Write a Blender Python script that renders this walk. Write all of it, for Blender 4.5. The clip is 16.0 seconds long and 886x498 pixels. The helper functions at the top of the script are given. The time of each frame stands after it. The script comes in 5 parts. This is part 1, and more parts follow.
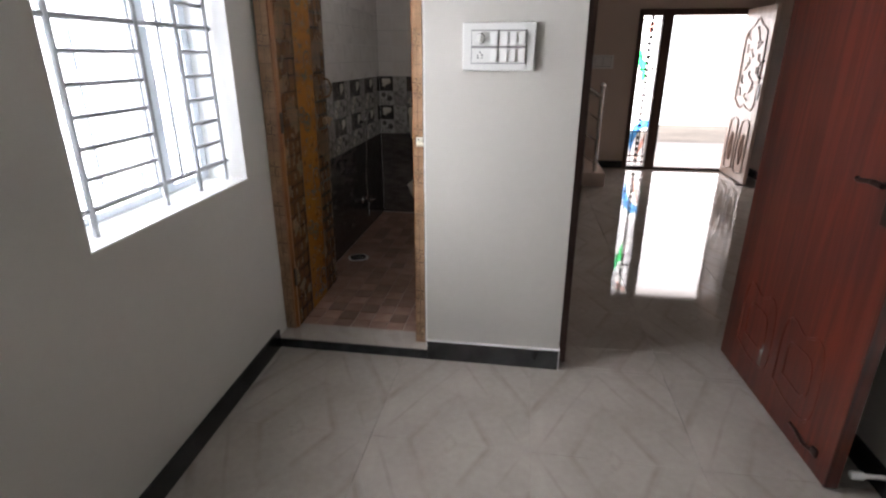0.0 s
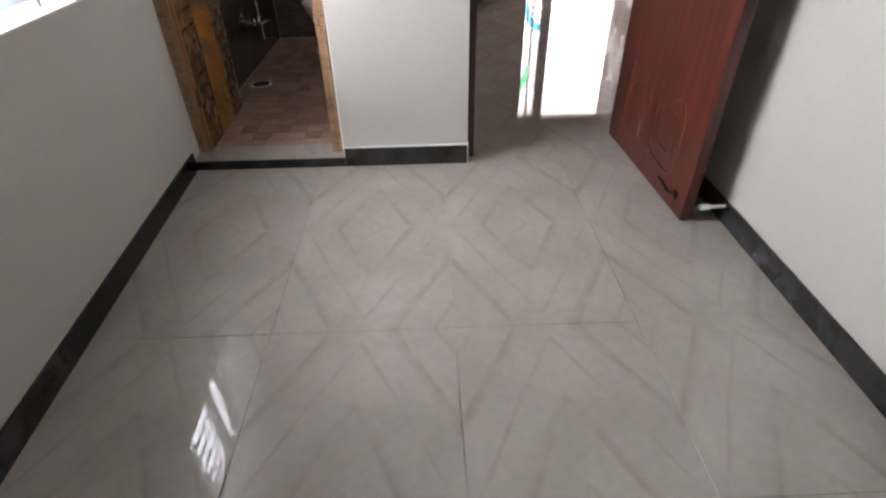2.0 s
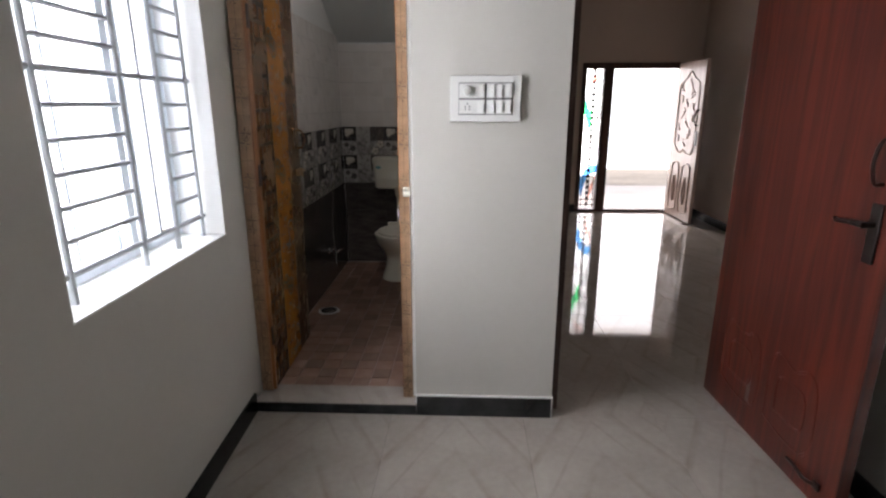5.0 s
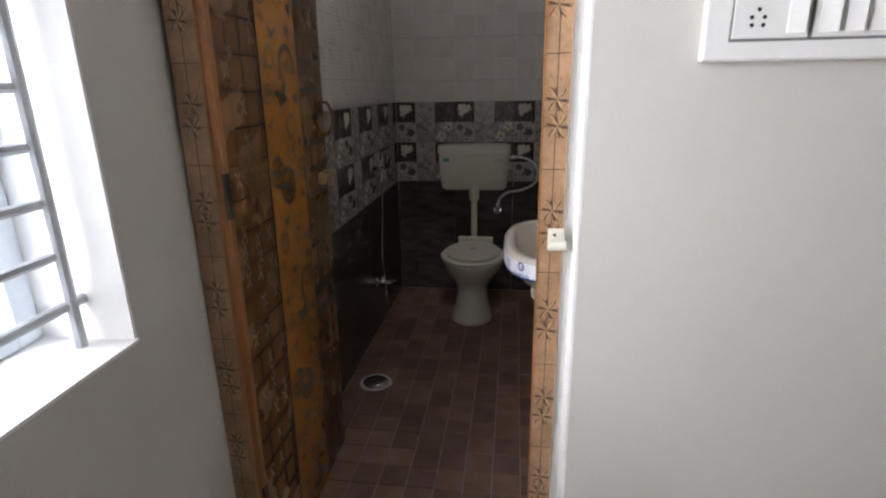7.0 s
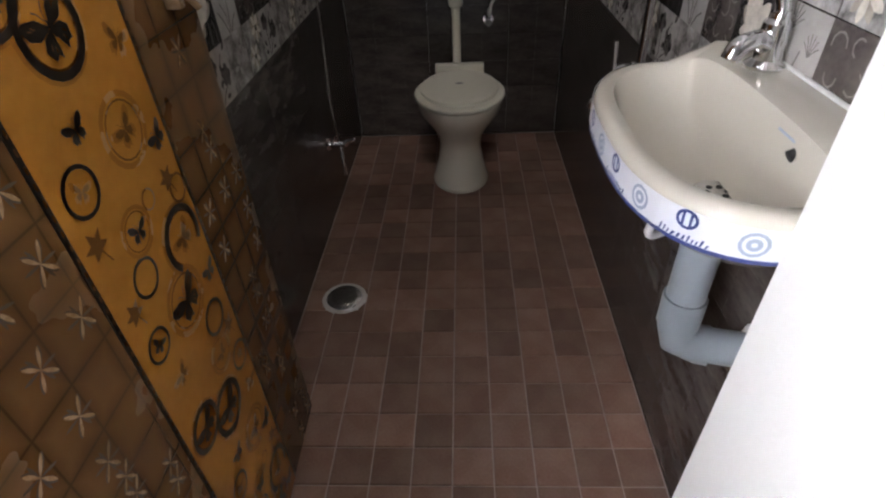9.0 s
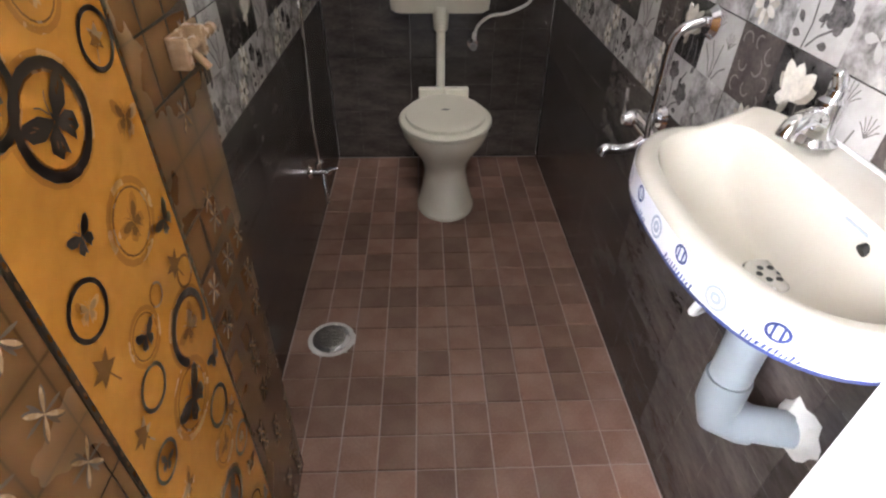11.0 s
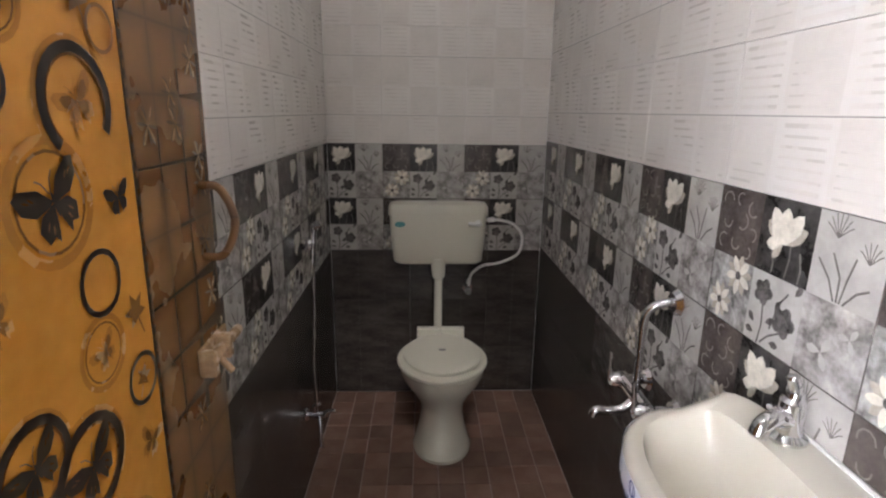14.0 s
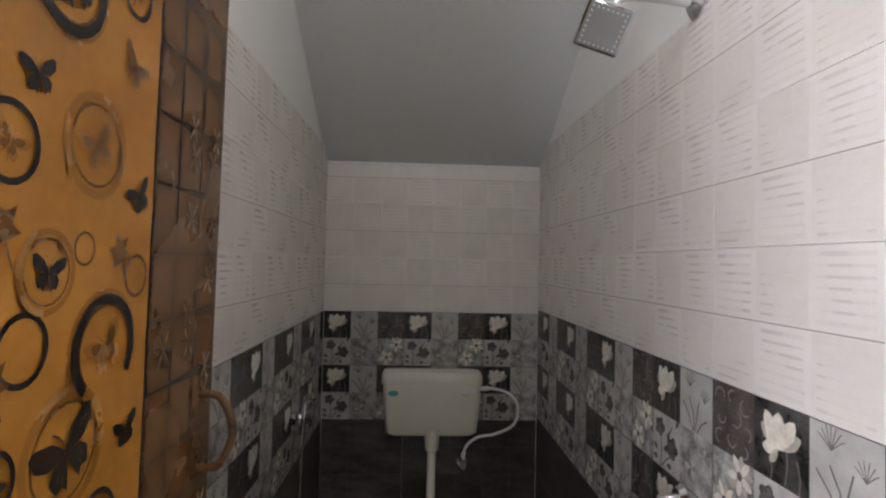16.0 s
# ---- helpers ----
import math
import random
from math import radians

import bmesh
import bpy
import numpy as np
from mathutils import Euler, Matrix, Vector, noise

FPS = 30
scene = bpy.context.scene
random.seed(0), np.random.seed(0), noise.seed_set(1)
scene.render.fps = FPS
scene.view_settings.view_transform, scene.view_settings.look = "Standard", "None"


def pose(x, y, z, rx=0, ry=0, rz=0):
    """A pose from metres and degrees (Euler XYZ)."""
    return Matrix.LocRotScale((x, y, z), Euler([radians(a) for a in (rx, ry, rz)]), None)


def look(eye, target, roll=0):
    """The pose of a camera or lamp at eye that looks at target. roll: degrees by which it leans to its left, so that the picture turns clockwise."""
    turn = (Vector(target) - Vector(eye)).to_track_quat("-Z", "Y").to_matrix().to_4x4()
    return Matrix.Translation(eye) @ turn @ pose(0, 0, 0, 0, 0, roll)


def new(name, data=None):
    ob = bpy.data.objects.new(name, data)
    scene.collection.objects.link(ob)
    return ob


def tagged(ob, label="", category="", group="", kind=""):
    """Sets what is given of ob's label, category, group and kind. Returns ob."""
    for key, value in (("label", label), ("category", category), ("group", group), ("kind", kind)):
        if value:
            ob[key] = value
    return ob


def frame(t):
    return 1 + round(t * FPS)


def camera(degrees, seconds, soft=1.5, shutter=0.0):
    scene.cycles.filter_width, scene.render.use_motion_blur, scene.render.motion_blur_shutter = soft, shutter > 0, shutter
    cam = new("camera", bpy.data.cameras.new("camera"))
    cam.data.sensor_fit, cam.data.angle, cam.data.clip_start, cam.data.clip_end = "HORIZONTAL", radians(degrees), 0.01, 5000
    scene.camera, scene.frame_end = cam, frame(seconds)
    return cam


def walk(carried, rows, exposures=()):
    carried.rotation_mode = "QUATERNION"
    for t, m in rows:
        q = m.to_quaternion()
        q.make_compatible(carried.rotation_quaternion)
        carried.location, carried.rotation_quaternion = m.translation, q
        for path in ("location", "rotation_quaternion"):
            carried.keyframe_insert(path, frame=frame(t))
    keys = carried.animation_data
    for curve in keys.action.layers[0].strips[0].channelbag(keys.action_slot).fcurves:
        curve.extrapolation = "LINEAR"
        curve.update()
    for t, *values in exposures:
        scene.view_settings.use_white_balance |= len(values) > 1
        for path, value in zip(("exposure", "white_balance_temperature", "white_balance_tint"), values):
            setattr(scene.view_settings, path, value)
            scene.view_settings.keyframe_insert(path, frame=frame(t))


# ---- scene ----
cam = camera(80.3, 16.0, soft=2.3)
PATH = [
    (0, (0.364, -0.293, 1.472), (0.083, 1.563, 0.781), 0.1),
    (0.5, (0.432, -0.436, 1.471), (0.287, 1.43, 0.767), -2.7),
    (1, (0.373, -0.472, 1.412), (0.322, 1.37, 0.635), -1.8),
    (1.5, (0.365, -0.521, 1.366), (0.362, 1.18, 0.313), -2.0),
    (2, (0.384, -0.562, 1.328), (0.425, 1.046, 0.14), -1.0),
    (2.5, (0.389, -0.563, 1.359), (0.52, 0.99, 0.105), 0.2),
    (3, (0.379, -0.538, 1.392), (0.534, 1.015, 0.14), 0.5),
    (3.5, (0.354, -0.528, 1.414), (0.522, 1.168, 0.367), 0.5),
    (4, (0.299, -0.521, 1.445), (0.438, 1.35, 0.751), 0.1),
    (4.5, (0.207, -0.458, 1.471), (0.259, 1.457, 0.894), 0.2),
    (5, (0.16, -0.265, 1.479), (0.079, 1.663, 0.952), -0.1),
    (7.5, (-0.286, 1.414, 1.349), (-0.546, 3.29, 0.706), -1.1),
    (8, (-0.343, 1.644, 1.316), (-0.578, 3.439, 0.466), -1.3),
    (8.2, (-0.34, 1.722, 1.298), (-0.566, 3.467, 0.348), -2.4),
    (10.3, (-0.517, 2.079, 1.247), (-0.421, 3.554, -0.1), 1.5),
    (10.5, (-0.505, 2.073, 1.273), (-0.422, 3.571, -0.05), 1.1),
    (11, (-0.505, 2.071, 1.307), (-0.443, 3.66, 0.093), 0.5),
    (11.5, (-0.503, 2.073, 1.331), (-0.438, 3.742, 0.231), 0.4),
    (11.7, (-0.497, 2.079, 1.34), (-0.433, 3.782, 0.293), 0.6),
    (12, (-0.501, 2.076, 1.359), (-0.435, 3.82, 0.382), 0.5),
    (12.5, (-0.505, 2.071, 1.384), (-0.431, 3.88, 0.532), 0.7),
    (13, (-0.507, 2.068, 1.405), (-0.43, 3.929, 0.676), 0.7),
    (13.5, (-0.509, 2.062, 1.423), (-0.428, 3.962, 0.803), 0.8),
    (14, (-0.507, 2.059, 1.445), (-0.428, 3.992, 0.938), 0.8),
    (14.5, (-0.517, 2.047, 1.482), (-0.426, 4.011, 1.112), 0.9),
    (15, (-0.522, 2.037, 1.51), (-0.426, 4.022, 1.282), 1.0),
    (15.5, (-0.512, 2.033, 1.525), (-0.425, 4.029, 1.455), 1.0),
    (16, (-0.515, 2.032, 1.532), (-0.417, 4.029, 1.585), 1.2),
]
EXPOSURES = [(t, stops, 6500, 17) for t, stops in ((0, -0.72), (1.0, -0.7), (2.0, -0.1), (2.5, -0.12), (3.5, -0.85), (5.0, -0.85), (7.3, -0.75), (8.2, -0.7),
                                                   (10.3, 1.05), (11.5, 1.1), (12.0, 1.0), (13.0, 0.95), (14.5, 0.35), (16.0, 0.0))]
walk(cam, [(t, look(eye, target, roll)) for t, eye, target, roll in PATH], EXPOSURES)

# ---- light ----
world = bpy.data.worlds.new("world")
scene.world = world
world.use_nodes = True
wn = world.node_tree.nodes
sky = wn.new("ShaderNodeTexSky")
sky.sky_type, sky.sun_disc = "NISHITA", False
sky.sun_elevation, sky.sun_rotation = radians(60), radians(200)
world.node_tree.links.new(sky.outputs["Color"], wn["Background"].inputs["Color"])
wn["Background"].inputs["Strength"].default_value = 0.15

sun = new("sun", bpy.data.lights.new("sun", "SUN"))
sun.data.energy, sun.data.angle, sun.data.color = 3.0, radians(10), (1.0, 0.96, 0.9)
sun.matrix_world = look((3, -4, 12), (2.2, 4, 0))


def area_lamp(name, eye, target, width, height, watts, colour):
    lamp = new(name, bpy.data.lights.new(name, "AREA"))
    lamp.data.shape, lamp.data.size, lamp.data.size_y = "RECTANGLE", width, height
    lamp.data.energy, lamp.data.color = watts, colour
    lamp.matrix_world = look(eye, target)
    return lamp


area_lamp("window_daylight", (-1.135, 1.434, 1.52), (0, 1.482, 1.52), 0.94, 1.14, 110, (0.93, 0.965, 1.0))
area_lamp("entrance_daylight", (2.6, 8.9, 1.5), (2.6, 0, 1.1), 2.6, 2.4, 150, (1.0, 0.94, 0.90))
# fill lamp in an added rear opening, to brighten the back of the bathroom
area_lamp("rear_fill_light", (-0.20, -2.86, 1.25), (-0.20, 0, 1.25), 0.85, 0.75, 3.5, (0.98, 0.98, 1.0))
# added fill for the upper bathroom walls, in place of a hand-held torch
area_lamp("bath_fill_light", (-0.42, 2.385, 2.62), (-0.42, 4.0, 1.9), 0.55, 0.32, 6.5, (1.0, 0.95, 0.88))


# ---- materials ----
def material(name, base, rough=0.5, metal=0.0, vary=0.12, scale=6.0, fine=60.0, bump=0.0, bump_scale=120.0,
             per_object=0.0, spec=0.5, coat=0.0, tint=None, rough_vary=0.1, stretch=(1, 1, 1), island=False):
    """A surface with stains at one scale, grain at another, and fine relief."""
    m = bpy.data.materials.new(name)
    m.use_nodes = True
    nt = m.node_tree
    bsdf = nt.nodes["Principled BSDF"]
    co = nt.nodes.new("ShaderNodeTexCoord")
    mp = nt.nodes.new("ShaderNodeMapping")
    mp.inputs["Scale"].default_value = stretch
    nt.links.new(co.outputs["Object"], mp.inputs["Vector"])
    n1, n2 = nt.nodes.new("ShaderNodeTexNoise"), nt.nodes.new("ShaderNodeTexNoise")
    for n, s, d in ((n1, scale, 4), (n2, fine, 3)):
        nt.links.new(mp.outputs["Vector"], n.inputs["Vector"])
        n.inputs["Scale"].default_value, n.inputs["Detail"].default_value = s, d
    add = nt.nodes.new("ShaderNodeMath")
    add.operation = "MULTIPLY_ADD"
    nt.links.new(n2.outputs["Fac"], add.inputs[0])
    add.inputs[1].default_value = 0.4
    nt.links.new(n1.outputs["Fac"], add.inputs[2])
    ramp = nt.nodes.new("ShaderNodeValToRGB")
    ramp.color_ramp.elements[0].position, ramp.color_ramp.elements[1].position = 0.42, 0.98
    lo = [c * (1 - vary) for c in base]
    hi = [min(1, c * (1 + vary)) for c in (tint or base)]
    ramp.color_ramp.elements[0].color, ramp.color_ramp.elements[1].color = (*lo, 1), (*hi, 1)
    nt.links.new(add.outputs[0], ramp.inputs["Fac"])
    colour = ramp.outputs["Color"]
    if per_object:
        if island:
            rnd = nt.nodes.new("ShaderNodeNewGeometry").outputs["Random Per Island"]
        else:
            rnd = nt.nodes.new("ShaderNodeObjectInfo").outputs["Random"]
        mr = nt.nodes.new("ShaderNodeMapRange")
        mr.inputs["To Min"].default_value, mr.inputs["To Max"].default_value = 1 - per_object, 1 + per_object
        nt.links.new(rnd, mr.inputs["Value"])
        hsv = nt.nodes.new("ShaderNodeHueSaturation")
        nt.links.new(mr.outputs["Result"], hsv.inputs["Value"])
        nt.links.new(colour, hsv.inputs["Color"])
        colour = hsv.outputs["Color"]
    nt.links.new(colour, bsdf.inputs["Base Color"])
    rr = nt.nodes.new("ShaderNodeMapRange")
    rr.inputs["To Min"].default_value, rr.inputs["To Max"].default_value = max(0.02, rough - rough_vary / 2), min(1, rough + rough_vary / 2)
    nt.links.new(n1.outputs["Fac"], rr.inputs["Value"])
    nt.links.new(rr.outputs["Result"], bsdf.inputs["Roughness"])
    bsdf.inputs["Metallic"].default_value = metal
    bsdf.inputs["Specular IOR Level"].default_value = spec
    bsdf.inputs["Coat Weight"].default_value = coat
    bsdf.inputs["Coat Roughness"].default_value = 0.08
    if bump:
        n3 = nt.nodes.new("ShaderNodeTexNoise")
        n3.inputs["Scale"].default_value = bump_scale
        nt.links.new(mp.outputs["Vector"], n3.inputs["Vector"])
        b = nt.nodes.new("ShaderNodeBump")
        b.inputs["Strength"].default_value, b.inputs["Distance"].default_value = bump, 0.004
        nt.links.new(n3.outputs["Fac"], b.inputs["Height"])
        nt.links.new(b.outputs["Normal"], bsdf.inputs["Normal"])
    return m


def veined_tile():
    """Polished cream floor tile with slanting brown veins that mirror about the tile's middle."""
    m = material("polished_cream_tile", (0.36, 0.32, 0.28), 0.035, vary=0.10, scale=3.0, fine=30, per_object=0.03,
                 tint=(0.40, 0.36, 0.32), rough_vary=0.03)
    nt = m.node_tree
    bsdf = nt.nodes["Principled BSDF"]
    co = nt.nodes.new("ShaderNodeTexCoord")
    mp = nt.nodes.new("ShaderNodeMapping")
    mp.inputs["Rotation"].default_value = (0, 0, radians(27))
    sep, fold, join = nt.nodes.new("ShaderNodeSeparateXYZ"), nt.nodes.new("ShaderNodeMath"), nt.nodes.new("ShaderNodeCombineXYZ")
    fold.operation = "ABSOLUTE"
    nt.links.new(co.outputs["Object"], sep.inputs[0])
    nt.links.new(sep.outputs["X"], fold.inputs[0])
    nt.links.new(fold.outputs[0], join.inputs["X"])
    nt.links.new(sep.outputs["Y"], join.inputs["Y"])
    nt.links.new(join.outputs[0], mp.inputs["Vector"])
    last = bsdf.inputs["Base Color"].links[0].from_socket
    for scale, width, strength, dist in ((1.3, 0.05, 0.34, 0.8), (2.5, 0.03, 0.24, 1.0)):
        w = nt.nodes.new("ShaderNodeTexWave")
        w.inputs["Scale"].default_value, w.inputs["Distortion"].default_value = scale, dist
        w.inputs["Detail"].default_value, w.inputs["Detail Scale"].default_value = 3, 1.1
        nt.links.new(mp.outputs["Vector"], w.inputs["Vector"])
        r = nt.nodes.new("ShaderNodeValToRGB")
        r.color_ramp.elements[0].position, r.color_ramp.elements[0].color = 0.0, (strength, strength, strength, 1)
        r.color_ramp.elements[1].position, r.color_ramp.elements[1].color = width * 2, (0, 0, 0, 1)
        nt.links.new(w.outputs["Fac"], r.inputs["Fac"])
        gate = nt.nodes.new("ShaderNodeTexNoise")
        gate.inputs["Scale"].default_value = 4.0
        cut = nt.nodes.new("ShaderNodeMapRange")
        cut.inputs["From Min"].default_value, cut.inputs["From Max"].default_value = 0.38, 0.68
        nt.links.new(gate.outputs["Fac"], cut.inputs["Value"])
        nt.links.new(co.outputs["Object"], gate.inputs["Vector"])
        mul = nt.nodes.new("ShaderNodeMath")
        mul.operation = "MULTIPLY"
        nt.links.new(r.outputs["Color"], mul.inputs[0])
        nt.links.new(cut.outputs["Result"], mul.inputs[1])
        mix = nt.nodes.new("ShaderNodeMix")
        mix.data_type = "RGBA"
        nt.links.new(mul.outputs[0], mix.inputs["Factor"])
        nt.links.new(last, mix.inputs[6])
        mix.inputs[7].default_value = (0.19, 0.15, 0.118, 1)
        last = mix.outputs[2]
    nt.links.new(last, bsdf.inputs["Base Color"])
    return m


def wood(name, dark, light, rough, scale, coat=0.0, along=(1, 1, 0.05)):
    """Stained timber with long upright grain."""
    m = material(name, light, rough, vary=0.2, scale=3, fine=40, coat=coat, bump=0.08, bump_scale=90, stretch=along)
    nt = m.node_tree
    bsdf = nt.nodes["Principled BSDF"]
    co = nt.nodes.new("ShaderNodeTexCoord")
    mp = nt.nodes.new("ShaderNodeMapping")
    mp.inputs["Scale"].default_value = along
    nt.links.new(co.outputs["Object"], mp.inputs["Vector"])
    n = nt.nodes.new("ShaderNodeTexNoise")
    n.inputs["Scale"].default_value, n.inputs["Detail"].default_value, n.inputs["Distortion"].default_value = scale, 5, 0.8
    nt.links.new(mp.outputs["Vector"], n.inputs["Vector"])
    r = nt.nodes.new("ShaderNodeValToRGB")
    r.color_ramp.elements[0].position, r.color_ramp.elements[0].color = 0.35, (*dark, 1)
    r.color_ramp.elements[1].position, r.color_ramp.elements[1].color = 0.66, (*light, 1)
    nt.links.new(n.outputs["Fac"], r.inputs["Fac"])
    nt.links.new(r.outputs["Color"], bsdf.inputs["Base Color"])
    return m


def glass(name, colour, rough=0.0, alpha=0.15):
    m = bpy.data.materials.new(name)
    m.use_nodes = True
    b = m.node_tree.nodes["Principled BSDF"]
    b.inputs["Base Color"].default_value = (*colour, 1)
    b.inputs["Roughness"].default_value = rough
    b.inputs["Transmission Weight"].default_value = 1.0
    b.inputs["IOR"].default_value = 1.1
    return m


WALL = material("cream_wall_paint", (0.56, 0.54, 0.492), 0.55, vary=0.035, scale=1.6, fine=25, bump=0.12, bump_scale=170, rough_vary=0.1)
REVEAL = material("white_reveal_paint", (0.80, 0.80, 0.78), 0.5, vary=0.03, scale=3, fine=40, bump=0.1, bump_scale=150)
HALL_WALL = material("warm_hall_paint", (0.64, 0.54, 0.465), 0.6, vary=0.04, scale=1.5, fine=25, bump=0.1, bump_scale=170)
CEILING = material("grey_white_ceiling_paint", (0.62, 0.64, 0.63), 0.7, vary=0.03, scale=2, fine=30, bump=0.12, bump_scale=120)
GRANITE = material("black_granite", (0.012, 0.012, 0.013), 0.22, vary=0.35, scale=9, fine=240, tint=(0.03, 0.03, 0.03))
GROUT = material("grey_grout", (0.30, 0.28, 0.26), 0.85, vary=0.15, scale=8, fine=90)
FLOOR_GROUT = material("pale_floor_grout", (0.46, 0.38, 0.34), 0.85, vary=0.2, scale=6, fine=80)
DARK_GROUT = material("tile_backing_cement", (0.17, 0.16, 0.15), 0.85, vary=0.15, scale=8, fine=90)
CREAM_FLOOR = veined_tile()
RED_TILE = material("red_brown_antiskid_tile", (0.25, 0.12, 0.082), 0.5, vary=0.22, scale=9, fine=130, bump=0.25, bump_scale=160,
                    per_object=0.3, tint=(0.25, 0.165, 0.125), rough_vary=0.2)
DARK_TILE = material("charcoal_brown_wall_tile", (0.044, 0.036, 0.032), 0.24, vary=0.3, scale=7, fine=70, per_object=0.25,
                     tint=(0.078, 0.067, 0.061), bump=0.06, bump_scale=30, stretch=(1, 3, 1))
CREAM_TILE = material("embossed_cream_wall_tile", (0.70, 0.665, 0.63), 0.30, vary=0.07, scale=5, fine=60, per_object=0.05, bump=0.05, bump_scale=40)
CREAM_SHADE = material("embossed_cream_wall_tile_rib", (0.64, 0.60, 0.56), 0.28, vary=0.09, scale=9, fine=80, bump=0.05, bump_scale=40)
CREAM_DARK = material("cream_wall_tile_square", (0.665, 0.625, 0.585), 0.3, vary=0.08, scale=6, fine=60, per_object=0.05, bump=0.05, bump_scale=40)
SQ_DARK = material("print_dark_brown", (0.045, 0.034, 0.03), 0.22, vary=0.35, scale=16, fine=120, tint=(0.085, 0.07, 0.064))
SQ_NIGHT = material("print_near_black", (0.012, 0.011, 0.010), 0.22, vary=0.5, scale=22, fine=120, tint=(0.05, 0.046, 0.044))
SQ_LIGHT = material("print_pale_grey", (0.42, 0.40, 0.375), 0.22, vary=0.18, scale=14, fine=90)
SQ_CLOUD = material("print_mottled_grey", (0.10, 0.09, 0.083), 0.22, vary=0.3, scale=26, fine=120, tint=(0.42, 0.40, 0.38))
SQ_MID = material("print_blurred_leaves", (0.05, 0.045, 0.042), 0.22, vary=0.3, scale=34, fine=120, tint=(0.42, 0.41, 0.39))
PETAL = material("print_white_petal", (0.66, 0.62, 0.54), 0.22, vary=0.22, scale=60, fine=200)
PETAL_SHADE = material("print_petal_shadow", (0.40, 0.36, 0.30), 0.22, vary=0.25, scale=60, fine=200)
INK_GREY = material("print_grey_stem", (0.13, 0.12, 0.11), 0.22, vary=0.3, scale=60, fine=200)
INK_DARK = material("print_dark_bloom", (0.05, 0.045, 0.043), 0.22, vary=0.5, scale=50, fine=200, tint=(0.12, 0.11, 0.105))
INK_CURL = material("print_curl_line", (0.20, 0.18, 0.165), 0.22, vary=0.2, scale=50, fine=200)


def quilt(name, seam, middle, wide, tall, rough):
    """Laminate printed as soft quilted cells: pale in the middle of a cell, dark towards its seams."""
    m = material(name, middle, rough, vary=0.07, scale=5, fine=40, coat=0.1)
    nt = m.node_tree
    bsdf = nt.nodes["Principled BSDF"]
    sep = nt.nodes.new("ShaderNodeSeparateXYZ")
    nt.links.new(nt.nodes.new("ShaderNodeTexCoord").outputs["Object"], sep.inputs[0])
    waves = []
    for axis, period in (("X", wide), (tall[0], tall[1])):
        a = nt.nodes.new("ShaderNodeMath")
        a.operation = "MULTIPLY"
        a.inputs[1].default_value = math.pi / period
        nt.links.new(sep.outputs[axis], a.inputs[0])
        b = nt.nodes.new("ShaderNodeMath")
        b.operation = "SINE"
        nt.links.new(a.outputs[0], b.inputs[0])
        c = nt.nodes.new("ShaderNodeMath")
        c.operation = "ABSOLUTE"
        nt.links.new(b.outputs[0], c.inputs[0])
        waves.append(c)
    low = nt.nodes.new("ShaderNodeMath")
    low.operation = "MINIMUM"
    nt.links.new(waves[0].outputs[0], low.inputs[0])
    nt.links.new(waves[1].outputs[0], low.inputs[1])
    r = nt.nodes.new("ShaderNodeValToRGB")
    r.color_ramp.elements[0].position, r.color_ramp.elements[0].color = 0.02, (0, 0, 0, 1)
    r.color_ramp.elements[1].position, r.color_ramp.elements[1].color = 0.75, (1, 1, 1, 1)
    mid = r.color_ramp.elements.new(0.10)
    mid.color = (0.45, 0.45, 0.45, 1)
    nt.links.new(low.outputs[0], r.inputs["Fac"])
    mix = nt.nodes.new("ShaderNodeMix")
    mix.data_type = "RGBA"
    nt.links.new(r.outputs["Color"], mix.inputs["Factor"])
    mix.inputs[6].default_value = (*seam, 1)
    nt.links.new(bsdf.inputs["Base Color"].links[0].from_socket, mix.inputs[7])
    nt.links.new(mix.outputs[2], bsdf.inputs["Base Color"])
    return m


BROWN_LAM = quilt("brown_quilted_laminate", (0.065, 0.032, 0.012), (0.165, 0.080, 0.029), 0.0655, ("Y", 0.078), 0.27)
GOLD_LAM = material("golden_printed_laminate", (0.37, 0.155, 0.024), 0.25, vary=0.10, scale=6, fine=60, coat=0.25, tint=(0.42, 0.182, 0.031))
ORANGE_EDGE = material("orange_edge_band", (0.27, 0.108, 0.034), 0.35, vary=0.15, scale=8, fine=80)
PRINT_BLACK = material("print_black_brown", (0.016, 0.010, 0.007), 0.32, vary=0.12, scale=30, fine=90)
PRINT_BROWN = material("print_brown", (0.15, 0.068, 0.020), 0.27, vary=0.08, scale=20, fine=90)
PRINT_TAN = material("print_tan", (0.29, 0.125, 0.024), 0.27, vary=0.06, scale=20, fine=90)
PRINT_PALE = material("print_pale_star", (0.38, 0.255, 0.15), 0.27, vary=0.2, scale=60, fine=120)
SEAM = material("print_quilt_seam", (0.04, 0.019, 0.008), 0.3, vary=0.08, scale=20, fine=90)
JAMB_LAM = material("tan_printed_frame", (0.25, 0.142, 0.078), 0.3, vary=0.25, scale=18, fine=90, tint=(0.33, 0.205, 0.12))
RED_WOOD = wood("red_mahogany_stain", (0.036, 0.006, 0.004), (0.098, 0.017, 0.009), 0.33, 26, coat=0.12, along=(1, 0.05, 1))
FRAME_WOOD = wood("dark_brown_frame", (0.045, 0.02, 0.015), (0.09, 0.045, 0.032), 0.4, 25)
PALE_WOOD = wood("pale_teak", (0.50, 0.36, 0.29), (0.66, 0.51, 0.43), 0.35, 16)
CERAMIC = material("cream_glazed_ceramic", (0.60, 0.565, 0.485), 0.10, vary=0.02, scale=3, fine=40, coat=0.5, rough_vary=0.04)
